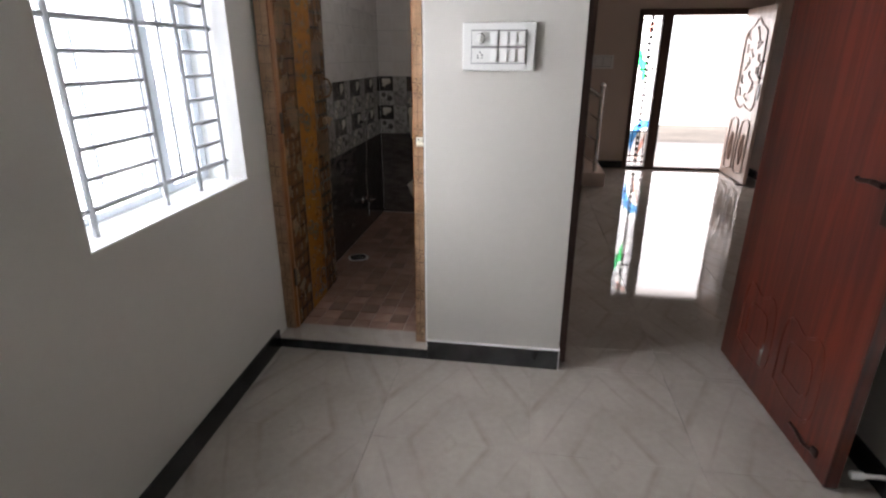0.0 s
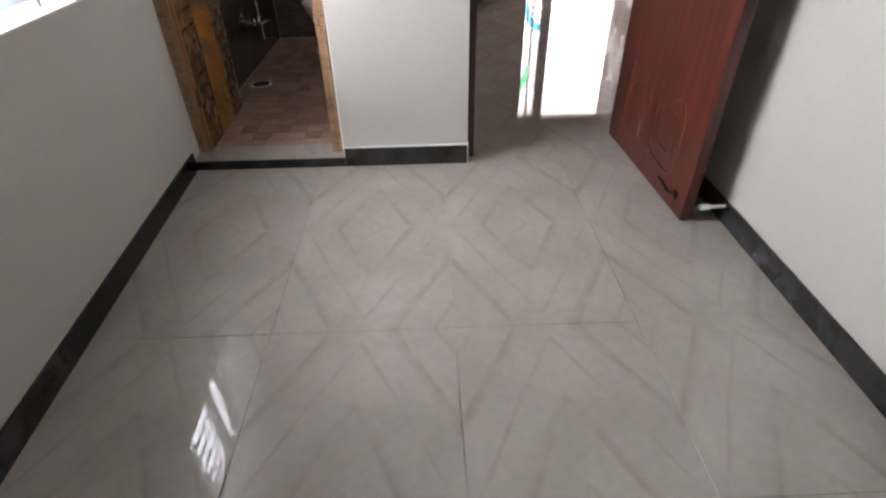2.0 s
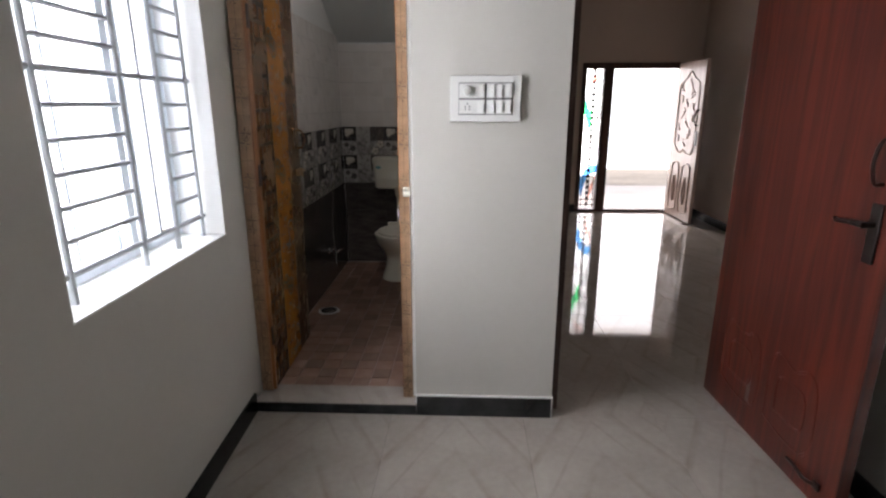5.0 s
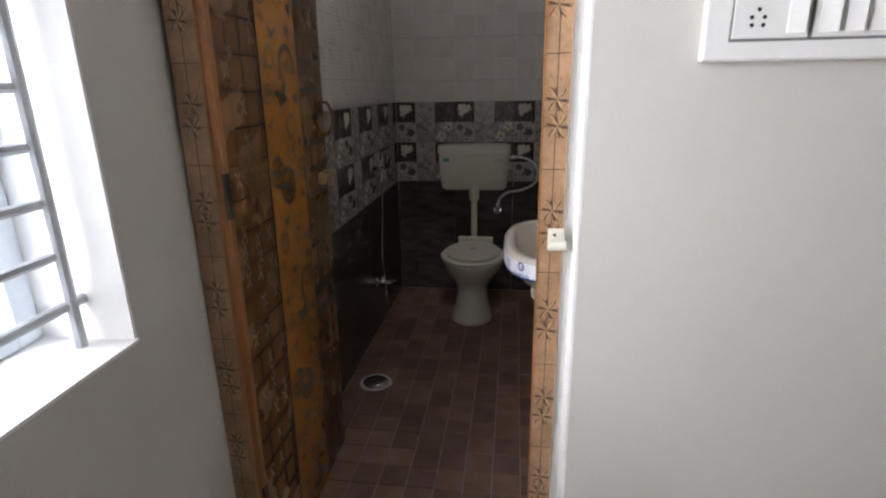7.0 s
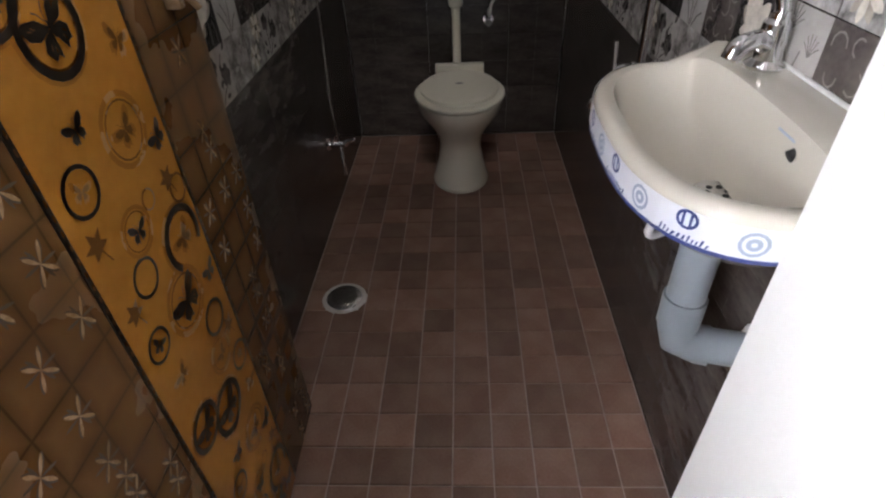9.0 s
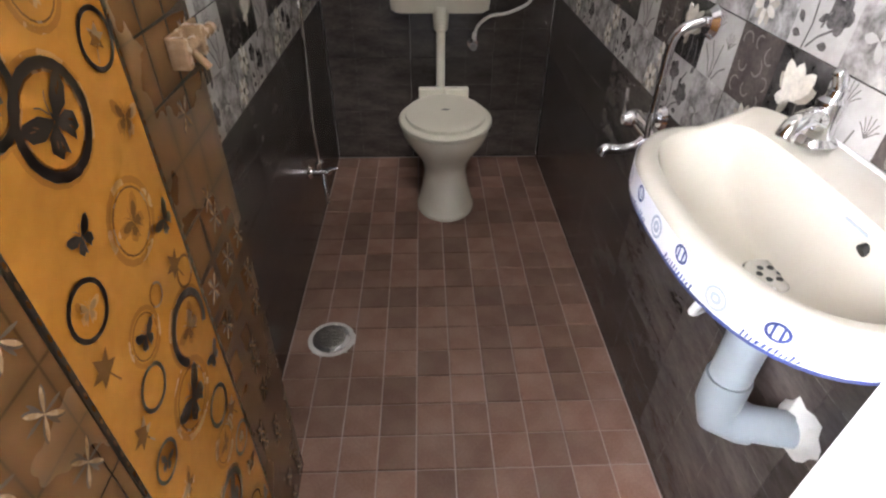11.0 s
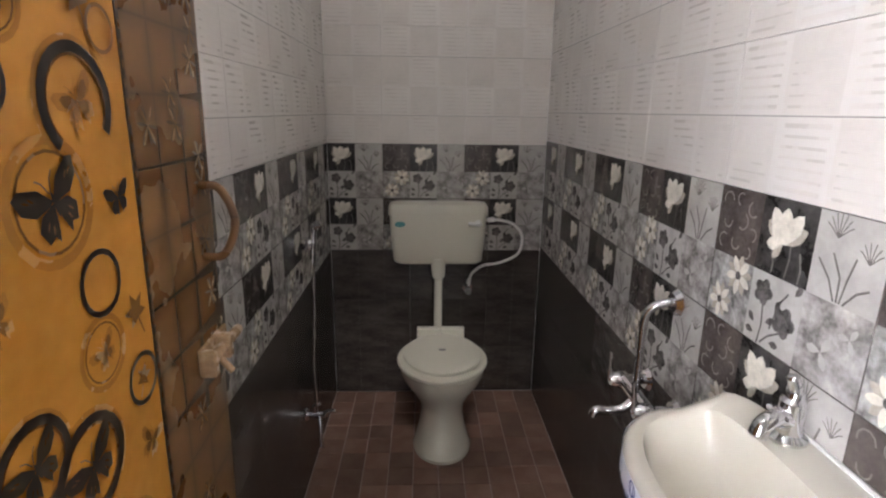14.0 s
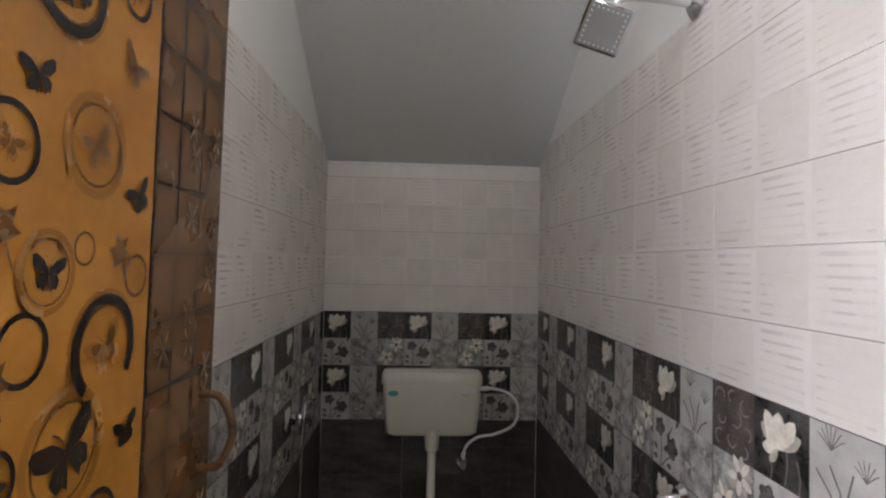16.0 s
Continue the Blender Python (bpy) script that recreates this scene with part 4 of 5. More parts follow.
def blend(r0, c, f, z):
    return [(c[0] + (x - c[0]) * f, c[1] + (y - c[1]) * f, z) for x, y, _ in r0]


def wash_basin():
    w = thing("wash_basin", (0, 0, 0), "cream ceramic wall-hung wash basin still wearing printed packing tape", "wash basin")
    top = 0.955
    bowl = ledge(basin_ring(top, -0.027, back=0.004))
    c = (-0.042, 2.600)
    outer = basin_ring(top, 0)
    rings = [blend(outer, (0.0, 2.617), 0.35, 0.79), blend(outer, (0.0, 2.617), 0.55, 0.815), blend(outer, (0.02, 2.617), 0.78, 0.855), basin_ring(0.893, -0.022), basin_ring(0.902, -0.002), ledge(basin_ring(0.945, 0.0)), ledge(basin_ring(top, -0.006)),
             ledge(basin_ring(top + 0.002, -0.016)), bowl]
    for f, dz in ((0.98, -0.008), (0.95, -0.024), (0.90, -0.048), (0.80, -0.073), (0.60, -0.092), (0.34, -0.102), (0.16, -0.106)):
        rings.append(blend(bowl, c, f, top + dz))
    bm = bmesh.new()
    loft(bm, rings)
    part("bowl", bm, CERAMIC, w, smooth=50)
    # tape round the front rim, printed with marks
    seg = [i for i, p in enumerate(basin_ring(0.9, 0.0016)) if p[0] < -0.03]
    lo, hi = basin_ring(0.906, 0.0016), basin_ring(0.945, 0.0016)
    bm = bmesh.new()
    for i, j in zip(seg, seg[1:]):
        bm.faces.new([bm.verts.new(p) for p in (lo[i], lo[j], hi[j], hi[i])])
    tape = part("packing_tape", bm, TAPE, w, "white packing tape with navy printing")
    bm = bmesh.new()
    lo2, hi2 = basin_ring(0.901, 0.0012), basin_ring(0.907, 0.0024)
    for i, j in zip(seg, seg[1:]):
        bm.faces.new([bm.verts.new(p) for p in (lo2[i], lo2[j], hi2[j], hi2[i])])
    part("navy_edge", bm, BLUE_INK, tape)
    ring = [Vector(p) for p in basin_ring(0.926, 0.0026, n=192)]
    ring = [p for p in ring if p.x < -0.02]
    length = [0.0]
    for a, b_ in zip(ring, ring[1:]):
        length.append(length[-1] + (b_ - a).length)

    def on_tape(s, v):
        s = max(0.0, min(length[-1] - 1e-4, s))
        i = max(k for k, l in enumerate(length[:-1]) if l <= s)
        f = (s - length[i]) / (length[i + 1] - length[i])
        p = ring[i].lerp(ring[i + 1], f)
        return (p.x, p.y, p.z + v)

    def wrap(bm, pts, mat):
        f = bm.faces.new([bm.verts.new(on_tape(s, v)) for s, v in pts])
        f.material_index = mat
    s, k = 0.03, 0
    while s < length[-1] - 0.03:
        bm = bmesh.new()
        if k % 2:
            for q in range(12):
                a0, a1 = 2 * math.pi * q / 12, 2 * math.pi * (q + 1) / 12
                for r0, r1 in ((0.0115, 0.0155), (0.003, 0.008)):
                    wrap(bm, [(s + r1 * math.cos(a0), r1 * math.sin(a0)), (s + r1 * math.cos(a1), r1 * math.sin(a1)), (s + r0 * math.cos(a1), r0 * math.sin(a1)), (s + r0 * math.cos(a0), r0 * math.sin(a0))], 1)
            part("round_mark", bm, [BLUE_INK, GREY_INK], tape)
        else:
            for q in range(14):
                a0, a1 = 2 * math.pi * q / 14, 2 * math.pi * (q + 1) / 14
                wrap(bm, [(s + 0.013 * math.cos(a0), 0.008 + 0.012 * math.sin(a0)), (s + 0.013 * math.cos(a1), 0.008 + 0.012 * math.sin(a1)),
                          (s + 0.0095 * math.cos(a1), 0.008 + 0.0085 * math.sin(a1)), (s + 0.0095 * math.cos(a0), 0.008 + 0.0085 * math.sin(a0))], 0)
            for u in (-0.006, 0.003):
                wrap(bm, [(s + u, 0.0), (s + u + 0.003, 0.0), (s + u + 0.003, 0.016), (s + u, 0.016)], 0)
            rnd = random.Random(k)
            u = -0.03
            while u < 0.03:
                ww = rnd.uniform(0.003, 0.006)
                hh = rnd.uniform(0.004, 0.009)
                wrap(bm, [(s + u, -0.018), (s + u + ww * 0.6, -0.018), (s + u + ww, -0.018 + hh), (s + u + ww * 0.4, -0.018 + hh)], 0)
                u += ww + 0.0015
            part("printed_mark", bm, [BLUE_INK, GREY_INK], tape)
        s += 0.068
        k += 1
    # waste, overflow and tap
    bm = tube(bmesh.new(), [(c[0], c[1], top - 0.1070), (c[0], c[1], top - 0.1020)], [0.036, 0.031], 24)
    waste = part("waste", bm, CHROME, w, "chrome waste grating", smooth=40)
    for q in range(6):
        a = q * math.pi / 3
        part("hole", tube(bmesh.new(), [(c[0] + 0.014 * math.cos(a), c[1] + 0.014 * math.sin(a), top - 0.1019), (c[0] + 0.014 * math.cos(a), c[1] + 0.014 * math.sin(a), top - 0.1014)], 0.0045, 8), HOLE, waste)
    part("overflow_hole", tube(bmesh.new(), [(0.0, 2.53, top - 0.006), (-0.010, 2.53, top - 0.011)], 0.0075, 12), HOLE, w)
    part("maker_stamp", box(bmesh.new(), -0.006, -0.002, 2.535, 2.575, top + 0.004, top + 0.007), GREY_INK, w)
    deck = top + 0.034
    tap = part("pillar_tap", tube(bmesh.new(), [(0.028, 2.715, deck), (0.028, 2.715, deck + 0.004), (0.028, 2.715, deck + 0.012), (0.028, 2.715, deck + 0.06), (0.028, 2.715, deck + 0.066)], [0.028, 0.028, 0.019, 0.018, 0.012], 16), CHROME, w, "chrome pillar tap", smooth=40)
    part("spout", tube(bmesh.new(), curve_pts([(0.028, 2.715, deck + 0.03), (0.0, 2.705, deck + 0.040), (-0.025, 2.696, deck + 0.034), (-0.034, 2.693, deck + 0.016)]), [0.015] * 8 + [0.013] * 16 + [0.011], 12), CHROME, tap, smooth=50)
    part("lever", tube(bmesh.new(), curve_pts([(0.028, 2.715, deck + 0.062), (0.030, 2.717, deck + 0.075), (0.024, 2.722, deck + 0.098)]), [0.013] * 8 + [0.009] * 8 + [0.006], 10), CHROME, tap, smooth=50)
    part("sealant_bead", tube(bmesh.new(), [(0.056, 2.40, top + 0.034), (0.057, 2.60, top + 0.035), (0.056, 2.80, top + 0.034)], [0.004, 0.005, 0.004], 6), CEMENT, w, smooth=60)
    # waste pipe into the wall
    p = thing("waste_pipe", (0, 0, 0), "grey plastic waste pipe with an elbow set in white cement", "pipe")
    pts = curve_pts([(-0.06, 2.56, 0.80), (-0.06, 2.56, 0.70), (-0.06, 2.556, 0.63), (-0.045, 2.55, 0.605), (-0.01, 2.54, 0.60), (0.03, 2.53, 0.60), (0.064, 2.525, 0.60)], 5)
    part("pipe", tube(bmesh.new(), pts, 0.029, 16), PVC, p, smooth=60)
    part("socket", tube(bmesh.new(), [(-0.06, 2.56, 0.69), (-0.06, 2.558, 0.635), (-0.055, 2.553, 0.607), (-0.025, 2.544, 0.598), (-0.01, 2.54, 0.598)], 0.033, 16), PVC, p, smooth=60)
    bm = bmesh.new()
    rnd = random.Random(9)
    rad = [rnd.uniform(0.042, 0.056) for _ in range(18)]
    loft(bm, [[(x, 2.525 + r * f * math.cos(q), 0.60 + r * f * math.sin(q)) for r, q in ((rad[k], 2 * math.pi * k / 18) for k in range(18))] for x, f in ((0.0605, 1.0), (0.056, 0.93), (0.045, 0.6))])
    part("cement_collar", bm, CEMENT, p, "rough white cement collar", smooth=40)
    hs = thing("supply_hose", (0, 0, 0), "white supply hose looped under the basin", "hose")
    part("tube", tube(bmesh.new(), curve_pts([(0.03, 2.67, 0.86), (-0.02, 2.66, 0.79), (-0.08, 2.64, 0.757), (-0.120, 2.61, 0.775), (-0.118, 2.585, 0.85)]), 0.0065, 8), WHITE_PLASTIC, hs, smooth=60)


wash_basin()


# ---- mixer, shower and spray ----
def mixer():
    m = thing("wall_mixer", (0.06, 3.16, 0.80), "chrome wall mixer with lever handles and a bent shower pipe", "mixer tap")
    for dy in (-0.075, 0.075):
        part("flange", tube(bmesh.new(), [(0, dy, 0), (-0.01, dy, 0)], [0.03, 0.022], 16), CHROME, m, smooth=40)
        part("inlet", tube(bmesh.new(), [(-0.005, dy, 0), (-0.06, dy, 0)], 0.013, 12), CHROME, m, smooth=40)
        part("knob", tube(bmesh.new(), [(-0.055, dy, 0), (-0.075, dy, 0), (-0.095, dy, 0)], [0.02, 0.022, 0.014], 12), CHROME, m, smooth=40)
        part("lever", tube(bmesh.new(), [(-0.09, dy, 0), (-0.094, dy, 0.01), (-0.10, dy, 0.075)], [0.008, 0.007, 0.005], 8), CHROME, m, smooth=40)
    part("body", tube(bmesh.new(), [(-0.06, -0.085, 0), (-0.06, 0.085, 0)], 0.018, 14), CHROME, m, smooth=40)
    part("spout", tube(bmesh.new(), curve_pts([(-0.06, 0, -0.01), (-0.085, 0, -0.035), (-0.115, 0, -0.042), (-0.150, 0, -0.040), (-0.158, 0, -0.055)]), 0.011, 12), CHROME, m, smooth=50)
    part("shower_pipe", tube(bmesh.new(), curve_pts([(-0.06, 0, 0.015), (-0.06, 0, 0.10), (-0.062, -0.005, 0.19), (-0.05, -0.012, 0.225), (-0.02, -0.02, 0.24), (0.0, -0.022, 0.24)]), 0.0095, 12), CHROME, m, smooth=50)
    part("wall_flange", tube(bmesh.new(), [(0.0, -0.022, 0.24), (-0.012, -0.022, 0.24)], [0.032, 0.022], 16), CHROME, m, smooth=40)


mixer()


def shower():
    s = thing("shower_head", (0.06, 3.09, 2.085), "square chrome shower head on a wall arm", "shower head")
    part("flange", tube(bmesh.new(), [(0.012, 0, 0), (-0.004, 0, 0), (-0.016, 0, 0)], [0.035, 0.033, 0.018], 20), CHROME, s, smooth=40)
    part("arm", tube(bmesh.new(), curve_pts([(0, 0, 0), (-0.10, 0.004, 0.012), (-0.150, 0.006, 0.012), (-0.168, 0.007, 0.0), (-0.178, 0.008, -0.022)]), 0.0105, 12), CHROME, s, smooth=50)
    head = part("head", box(bmesh.new(), -0.05, 0.05, -0.05, 0.05, -0.011, 0.008, 0.006), CHROME, s, smooth=40)
    head.matrix_basis = look((-0.198, 0.005, -0.055), (-0.198 - 0.30, 0.005 - 0.75, -0.055 - 0.60), 25)
    face = part("spray_face", box(bmesh.new(), -0.043, 0.043, -0.043, 0.043, -0.0135, -0.010, 0.001), GREY_PLASTIC, head, "grey spray face")
    bm = bmesh.new()
    for i in range(8):
        for j in range(8):
            if i in (0, 7) or j in (0, 7):
                tube(bm, [(-0.036 + i * 0.0103, -0.036 + j * 0.0103, -0.0134), (-0.036 + i * 0.0103, -0.036 + j * 0.0103, -0.0155)], 0.0018, 6)
    part("nozzles", bm, WHITE_PLASTIC, head)


shower()


def spray():
    s = thing("health_faucet", (-0.94, 3.90, 0.98), "chrome hand spray on a thin hose by the tiled wall", "hand spray")
    part("holder", box(bmesh.new(), 0, 0.04, -0.02, 0.02, -0.02, 0.02, 0.005), CHROME, s, smooth=40)
    part("handle", tube(bmesh.new(), curve_pts([(0.040, -0.02, -0.08), (0.045, -0.01, 0.0), (0.05, 0.0, 0.06), (0.075, 0.0, 0.075)]), [0.010] * 8 + [0.012] * 8 + [0.015] * 8 + [0.017], 12), CHROME, s, smooth=50)
    pts = curve_pts([(0.045, -0.02, -0.08), (0.04, -0.03, -0.25), (0.035, -0.06, -0.45), (0.04, -0.07, -0.58), (0.04, -0.07, -0.64)])
    part("hose", tube(bmesh.new(), pts, 0.0055, 8), STEEL, s, smooth=60)
    v = thing("stop_tap", (-0.94, 3.83, 0.335), "chrome stop tap low on the dark tiled wall", "tap")
    bm = tube(bmesh.new(), [(0, 0, 0), (0.008, 0, 0)], [0.028, 0.022], 14)
    tube(bm, [(0.005, 0, 0), (0.075, 0, 0)], 0.012, 12)
    tube(bm, curve_pts([(0.05, 0, 0), (0.055, -0.02, -0.06), (0.06, -0.03, -0.12)]), 0.008, 10)
    part("body", bm, CHROME, v, smooth=40)
    part("lever", tube(bmesh.new(), [(0.07, 0, 0), (0.08, 0, 0.012), (0.11, 0, 0.016)], [0.014, 0.010, 0.006], 10), CHROME, v, smooth=40)
    part("cross_lever", tube(bmesh.new(), [(0.03, 0, 0.01), (0.03, 0, 0.035), (0.055, 0, 0.045)], [0.008, 0.008, 0.005], 8), CHROME, v, smooth=40)


spray()

fd = thing("floor_drain", (-0.815, 3.25, BF), "round chrome floor drain in a cement patch", "drain")
part("cement_patch", tube(bmesh.new(), [(0, 0, -0.004), (0, 0, 0.0022)], [0.078, 0.074], 24), CEMENT, fd, "pale cement patch")
part("ring", tube(bmesh.new(), [(0, 0, 0.0), (0, 0, 0.0045), (0, 0, 0.006)], [0.062, 0.060, 0.052], 28), CHROME, fd, smooth=30)
grate = part("grating", tube(bmesh.new(), [(0, 0, 0.0062), (0, 0, 0.0075)], [0.045, 0.043], 24), STEEL, fd)
for i in range(-2, 3):
    for j in range(-2, 3):
        if i * i + j * j < 6:
            part("slot", box(bmesh.new(), i * 0.015 - 0.005, i * 0.015 + 0.005, j * 0.015 - 0.003, j * 0.015 + 0.003, 0.0076, 0.0080), HOLE, grate)


# ---- hall: entrance, stairs, railing ----
def entrance():
    e = tagged(new("door_2"), "dark wooden entrance frame with a stained glass sidelight", "door frame", kind="structure")
    for b in ((1.74, 1.80), (2.03, 2.16), (3.06, 3.14)):
        part("post", box(bmesh.new(), b[0], b[1], 7.28, 7.40, 0, 2.03, 0.004), FRAME_WOOD, e)
    for b in ((1.80, 2.03), (2.16, 3.06)):
        part("head", box(bmesh.new(), b[0], b[1], 7.28, 7.40, 1.955, 2.03, 0.004), FRAME_WOOD, e)
        part("sill", box(bmesh.new(), b[0], b[1], 7.28, 7.42, 0, 0.035, 0.004), FRAME_WOOD, e)
    g = part("sidelight_glass", box(bmesh.new(), 1.80, 2.03, 7.346, 7.350, 0.035, 1.955), PANE, e, "clear sidelight with stained pieces")
    g.visible_shadow = False
    for m, pts in ((PANE_GREEN, [(1.80, 1.55), (1.845, 1.53), (1.85, 1.45), (1.90, 1.40), (1.90, 1.16), (1.86, 1.17), (1.855, 1.28), (1.81, 1.36)]),
                   (PANE_BLUE, [(1.80, 0.42), (1.85, 0.58), (1.95, 0.66), (2.03, 0.66), (2.03, 0.56), (1.93, 0.52), (1.88, 0.42), (1.83, 0.2)]),
                   (PANE_RED, [(1.86, 1.72), (1.95, 1.80), (2.02, 1.90), (1.95, 1.88), (1.88, 1.86)]), (PANE_RED, [(1.90, 0.10), (1.99, 0.3), (2.02, 0.5), (1.95, 0.36)])):
        bm = bmesh.new()
        loft(bm, [[(x, y, z) for x, z in pts] for y in (7.343, 7.3455)])
        p = part("stained_piece", bm, m, g)
        p.visible_shadow = False
    bm = bmesh.new()
    for k in range(24):
        z = 0.08 + k * 0.08
        box(bm, 1.895, 1.935, 7.335, 7.343, z, z + 0.045, mat=0)
    for z in (0.08, 0.16, 0.5, 0.86, 1.02, 1.30, 1.46, 1.62, 1.80, 1.90):
        box(bm, 1.80, 2.03, 7.338, 7.342, z, z + 0.014)
    for x in (1.835, 1.90, 1.93, 1.995):
        box(bm, x, x + 0.011, 7.338, 7.342, 0.035, 1.955)
    part("lead_lines", bm, DARK_METAL, g, "dark lead lines")
    for z in (0.95, 1.12, 1.30, 1.46):
        bm = bmesh.new()
        ring_print(bm, 0, 0, 0.035, 0.05, 0.013, 0, 0)
        r = part("lead_ring", bm, PRINT_BROWN, g)
        r.matrix_basis = Matrix(((1, 0, 0, 1.965), (0, 0, -1, 7.336), (0, 1, 0, z), (0, 0, 0, 1)))
    # carved leaf standing open into the hall
    d = thing("entrance_door", (3.055, 7.27, 0.012), "open pale teak entrance door with carved arched panels", "door")
    leaf = part("leaf", box(bmesh.new(), -0.04, 0, -0.84, 0, 0, 2.0, 0.004), PALE_WOOD, d)

    def bead(ctrl, r=0.011):
        part("carved_bead", tube(bmesh.new(), curve_pts([(-0.042, y, z) for y, z in ctrl], 5), r, 6), PALE_WOOD, leaf, smooth=60)
    bead([(-0.12, 0.95), (-0.12, 1.65), (-0.20, 1.76), (-0.30, 1.80), (-0.42, 1.88), (-0.54, 1.80), (-0.64, 1.76), (-0.72, 1.65), (-0.72, 0.95), (-0.55, 0.86), (-0.42, 0.90), (-0.29, 0.86), (-0.12, 0.95)])
    for y0, y1 in ((-0.37, -0.12), (-0.72, -0.47)):
        bead([(y0, 0.12), (y0, 0.62), (y0 + 0.06, 0.72), (y1 - 0.06, 0.72), (y1, 0.62), (y1, 0.12), (y0, 0.12)])
        bead([((y0 + y1) / 2, 0.2), ((y0 + y1) / 2 - 0.04, 0.36), ((y0 + y1) / 2, 0.55), ((y0 + y1) / 2 + 0.04, 0.36), ((y0 + y1) / 2, 0.2)], 0.014)
    rnd = random.Random(2)
    for k in range(16):
        y, z, a = -0.42 + 0.2 * math.sin(k * 1.9), 0.98 + k * 0.05, k * 1.3
        bead([(y - 0.05 * math.cos(a), z - 0.03), (y, z + 0.03 * math.sin(a)), (y + 0.05 * math.cos(a), z + 0.03), (y + 0.02, z + 0.06)], 0.009)
    part("lock_plate", box(bmesh.new(), -0.05, -0.04, -0.80, -0.75, 0.98, 1.16, 0.003), DARK_METAL, leaf, "dark lock plate")
    part("pull_handle", tube(bmesh.new(), curve_pts([(-0.04, -0.775, 1.22), (-0.08, -0.775, 1.25), (-0.08, -0.775, 1.38), (-0.04, -0.775, 1.41)]), 0.009, 8), DARK_METAL, leaf, "dark pull handle", smooth=50)
    mat = thing("door_wedge", (3.0, 6.47, 0), "small wooden wedge under the open entrance door", "door wedge")
    part("wedge", box(bmesh.new(), -0.05, 0.02, -0.04, 0.04, 0, 0.012, 0.003), FRAME_WOOD, mat)


entrance()


def stairs():
    s = tagged(new("stairs"), "cream stone staircase with black granite risers", "staircase", kind="structure")
    for k in range(9):
        x1 = 1.345 - k * 0.26
        part("step", box(bmesh.new(), x1 - 0.26, x1, 6.09, 7.0, 0.0 if k == 0 else 0.165 * k - 0.02, 0.165 * (k + 1), 0.008), PORCH, s)
        if k:
            part("riser", box(bmesh.new(), x1 - 0.004, x1 + 0.004, 6.10, 6.99, 0.165 * k + 0.002, 0.165 * (k + 1) - 0.03), GRANITE, s)
    r = thing("stair_railing", (0, 0, 0), "stainless steel stair railing with three thin rails", "railing")
    part("newel_post", tube(bmesh.new(), [(1.225, 6.16, 0.165), (1.225, 6.16, 1.12)], 0.024, 14), STEEL, r, smooth=50)
    bm = bmesh.new()
    bmesh.ops.create_uvsphere(bm, u_segments=14, v_segments=10, radius=0.036, matrix=Matrix.Translation((1.225, 6.16, 1.155)))
    part("finial", bm, STEEL, r, smooth=60)
    for dz, rr in ((0.86, 0.026), (0.60, 0.010), (0.36, 0.010), (0.10, 0.010)):
        part("rail", tube(bmesh.new(), [(1.225, 6.16, 0.165 + dz), (-0.85, 6.16, 0.165 + dz + 2.075 * 0.63)], rr, 10), STEEL, r, smooth=50)
    for k in (4, 8):
        x = 1.225 - 0.26 * k
        part("post", tube(bmesh.new(), [(x, 6.16, 0.165 * (k + 1)), (x, 6.16, 1.03 + 0.26 * k * 0.63)], 0.018, 12), STEEL, r, smooth=50)


stairs()


# ---- tiles ----
SQ = 0.125
BAND_MATS = [SQ_DARK, SQ_NIGHT, SQ_LIGHT, SQ_MID, SQ_LIGHT, SQ_CLOUD, PETAL, PETAL_SHADE, INK_GREY, INK_DARK, INK_CURL]


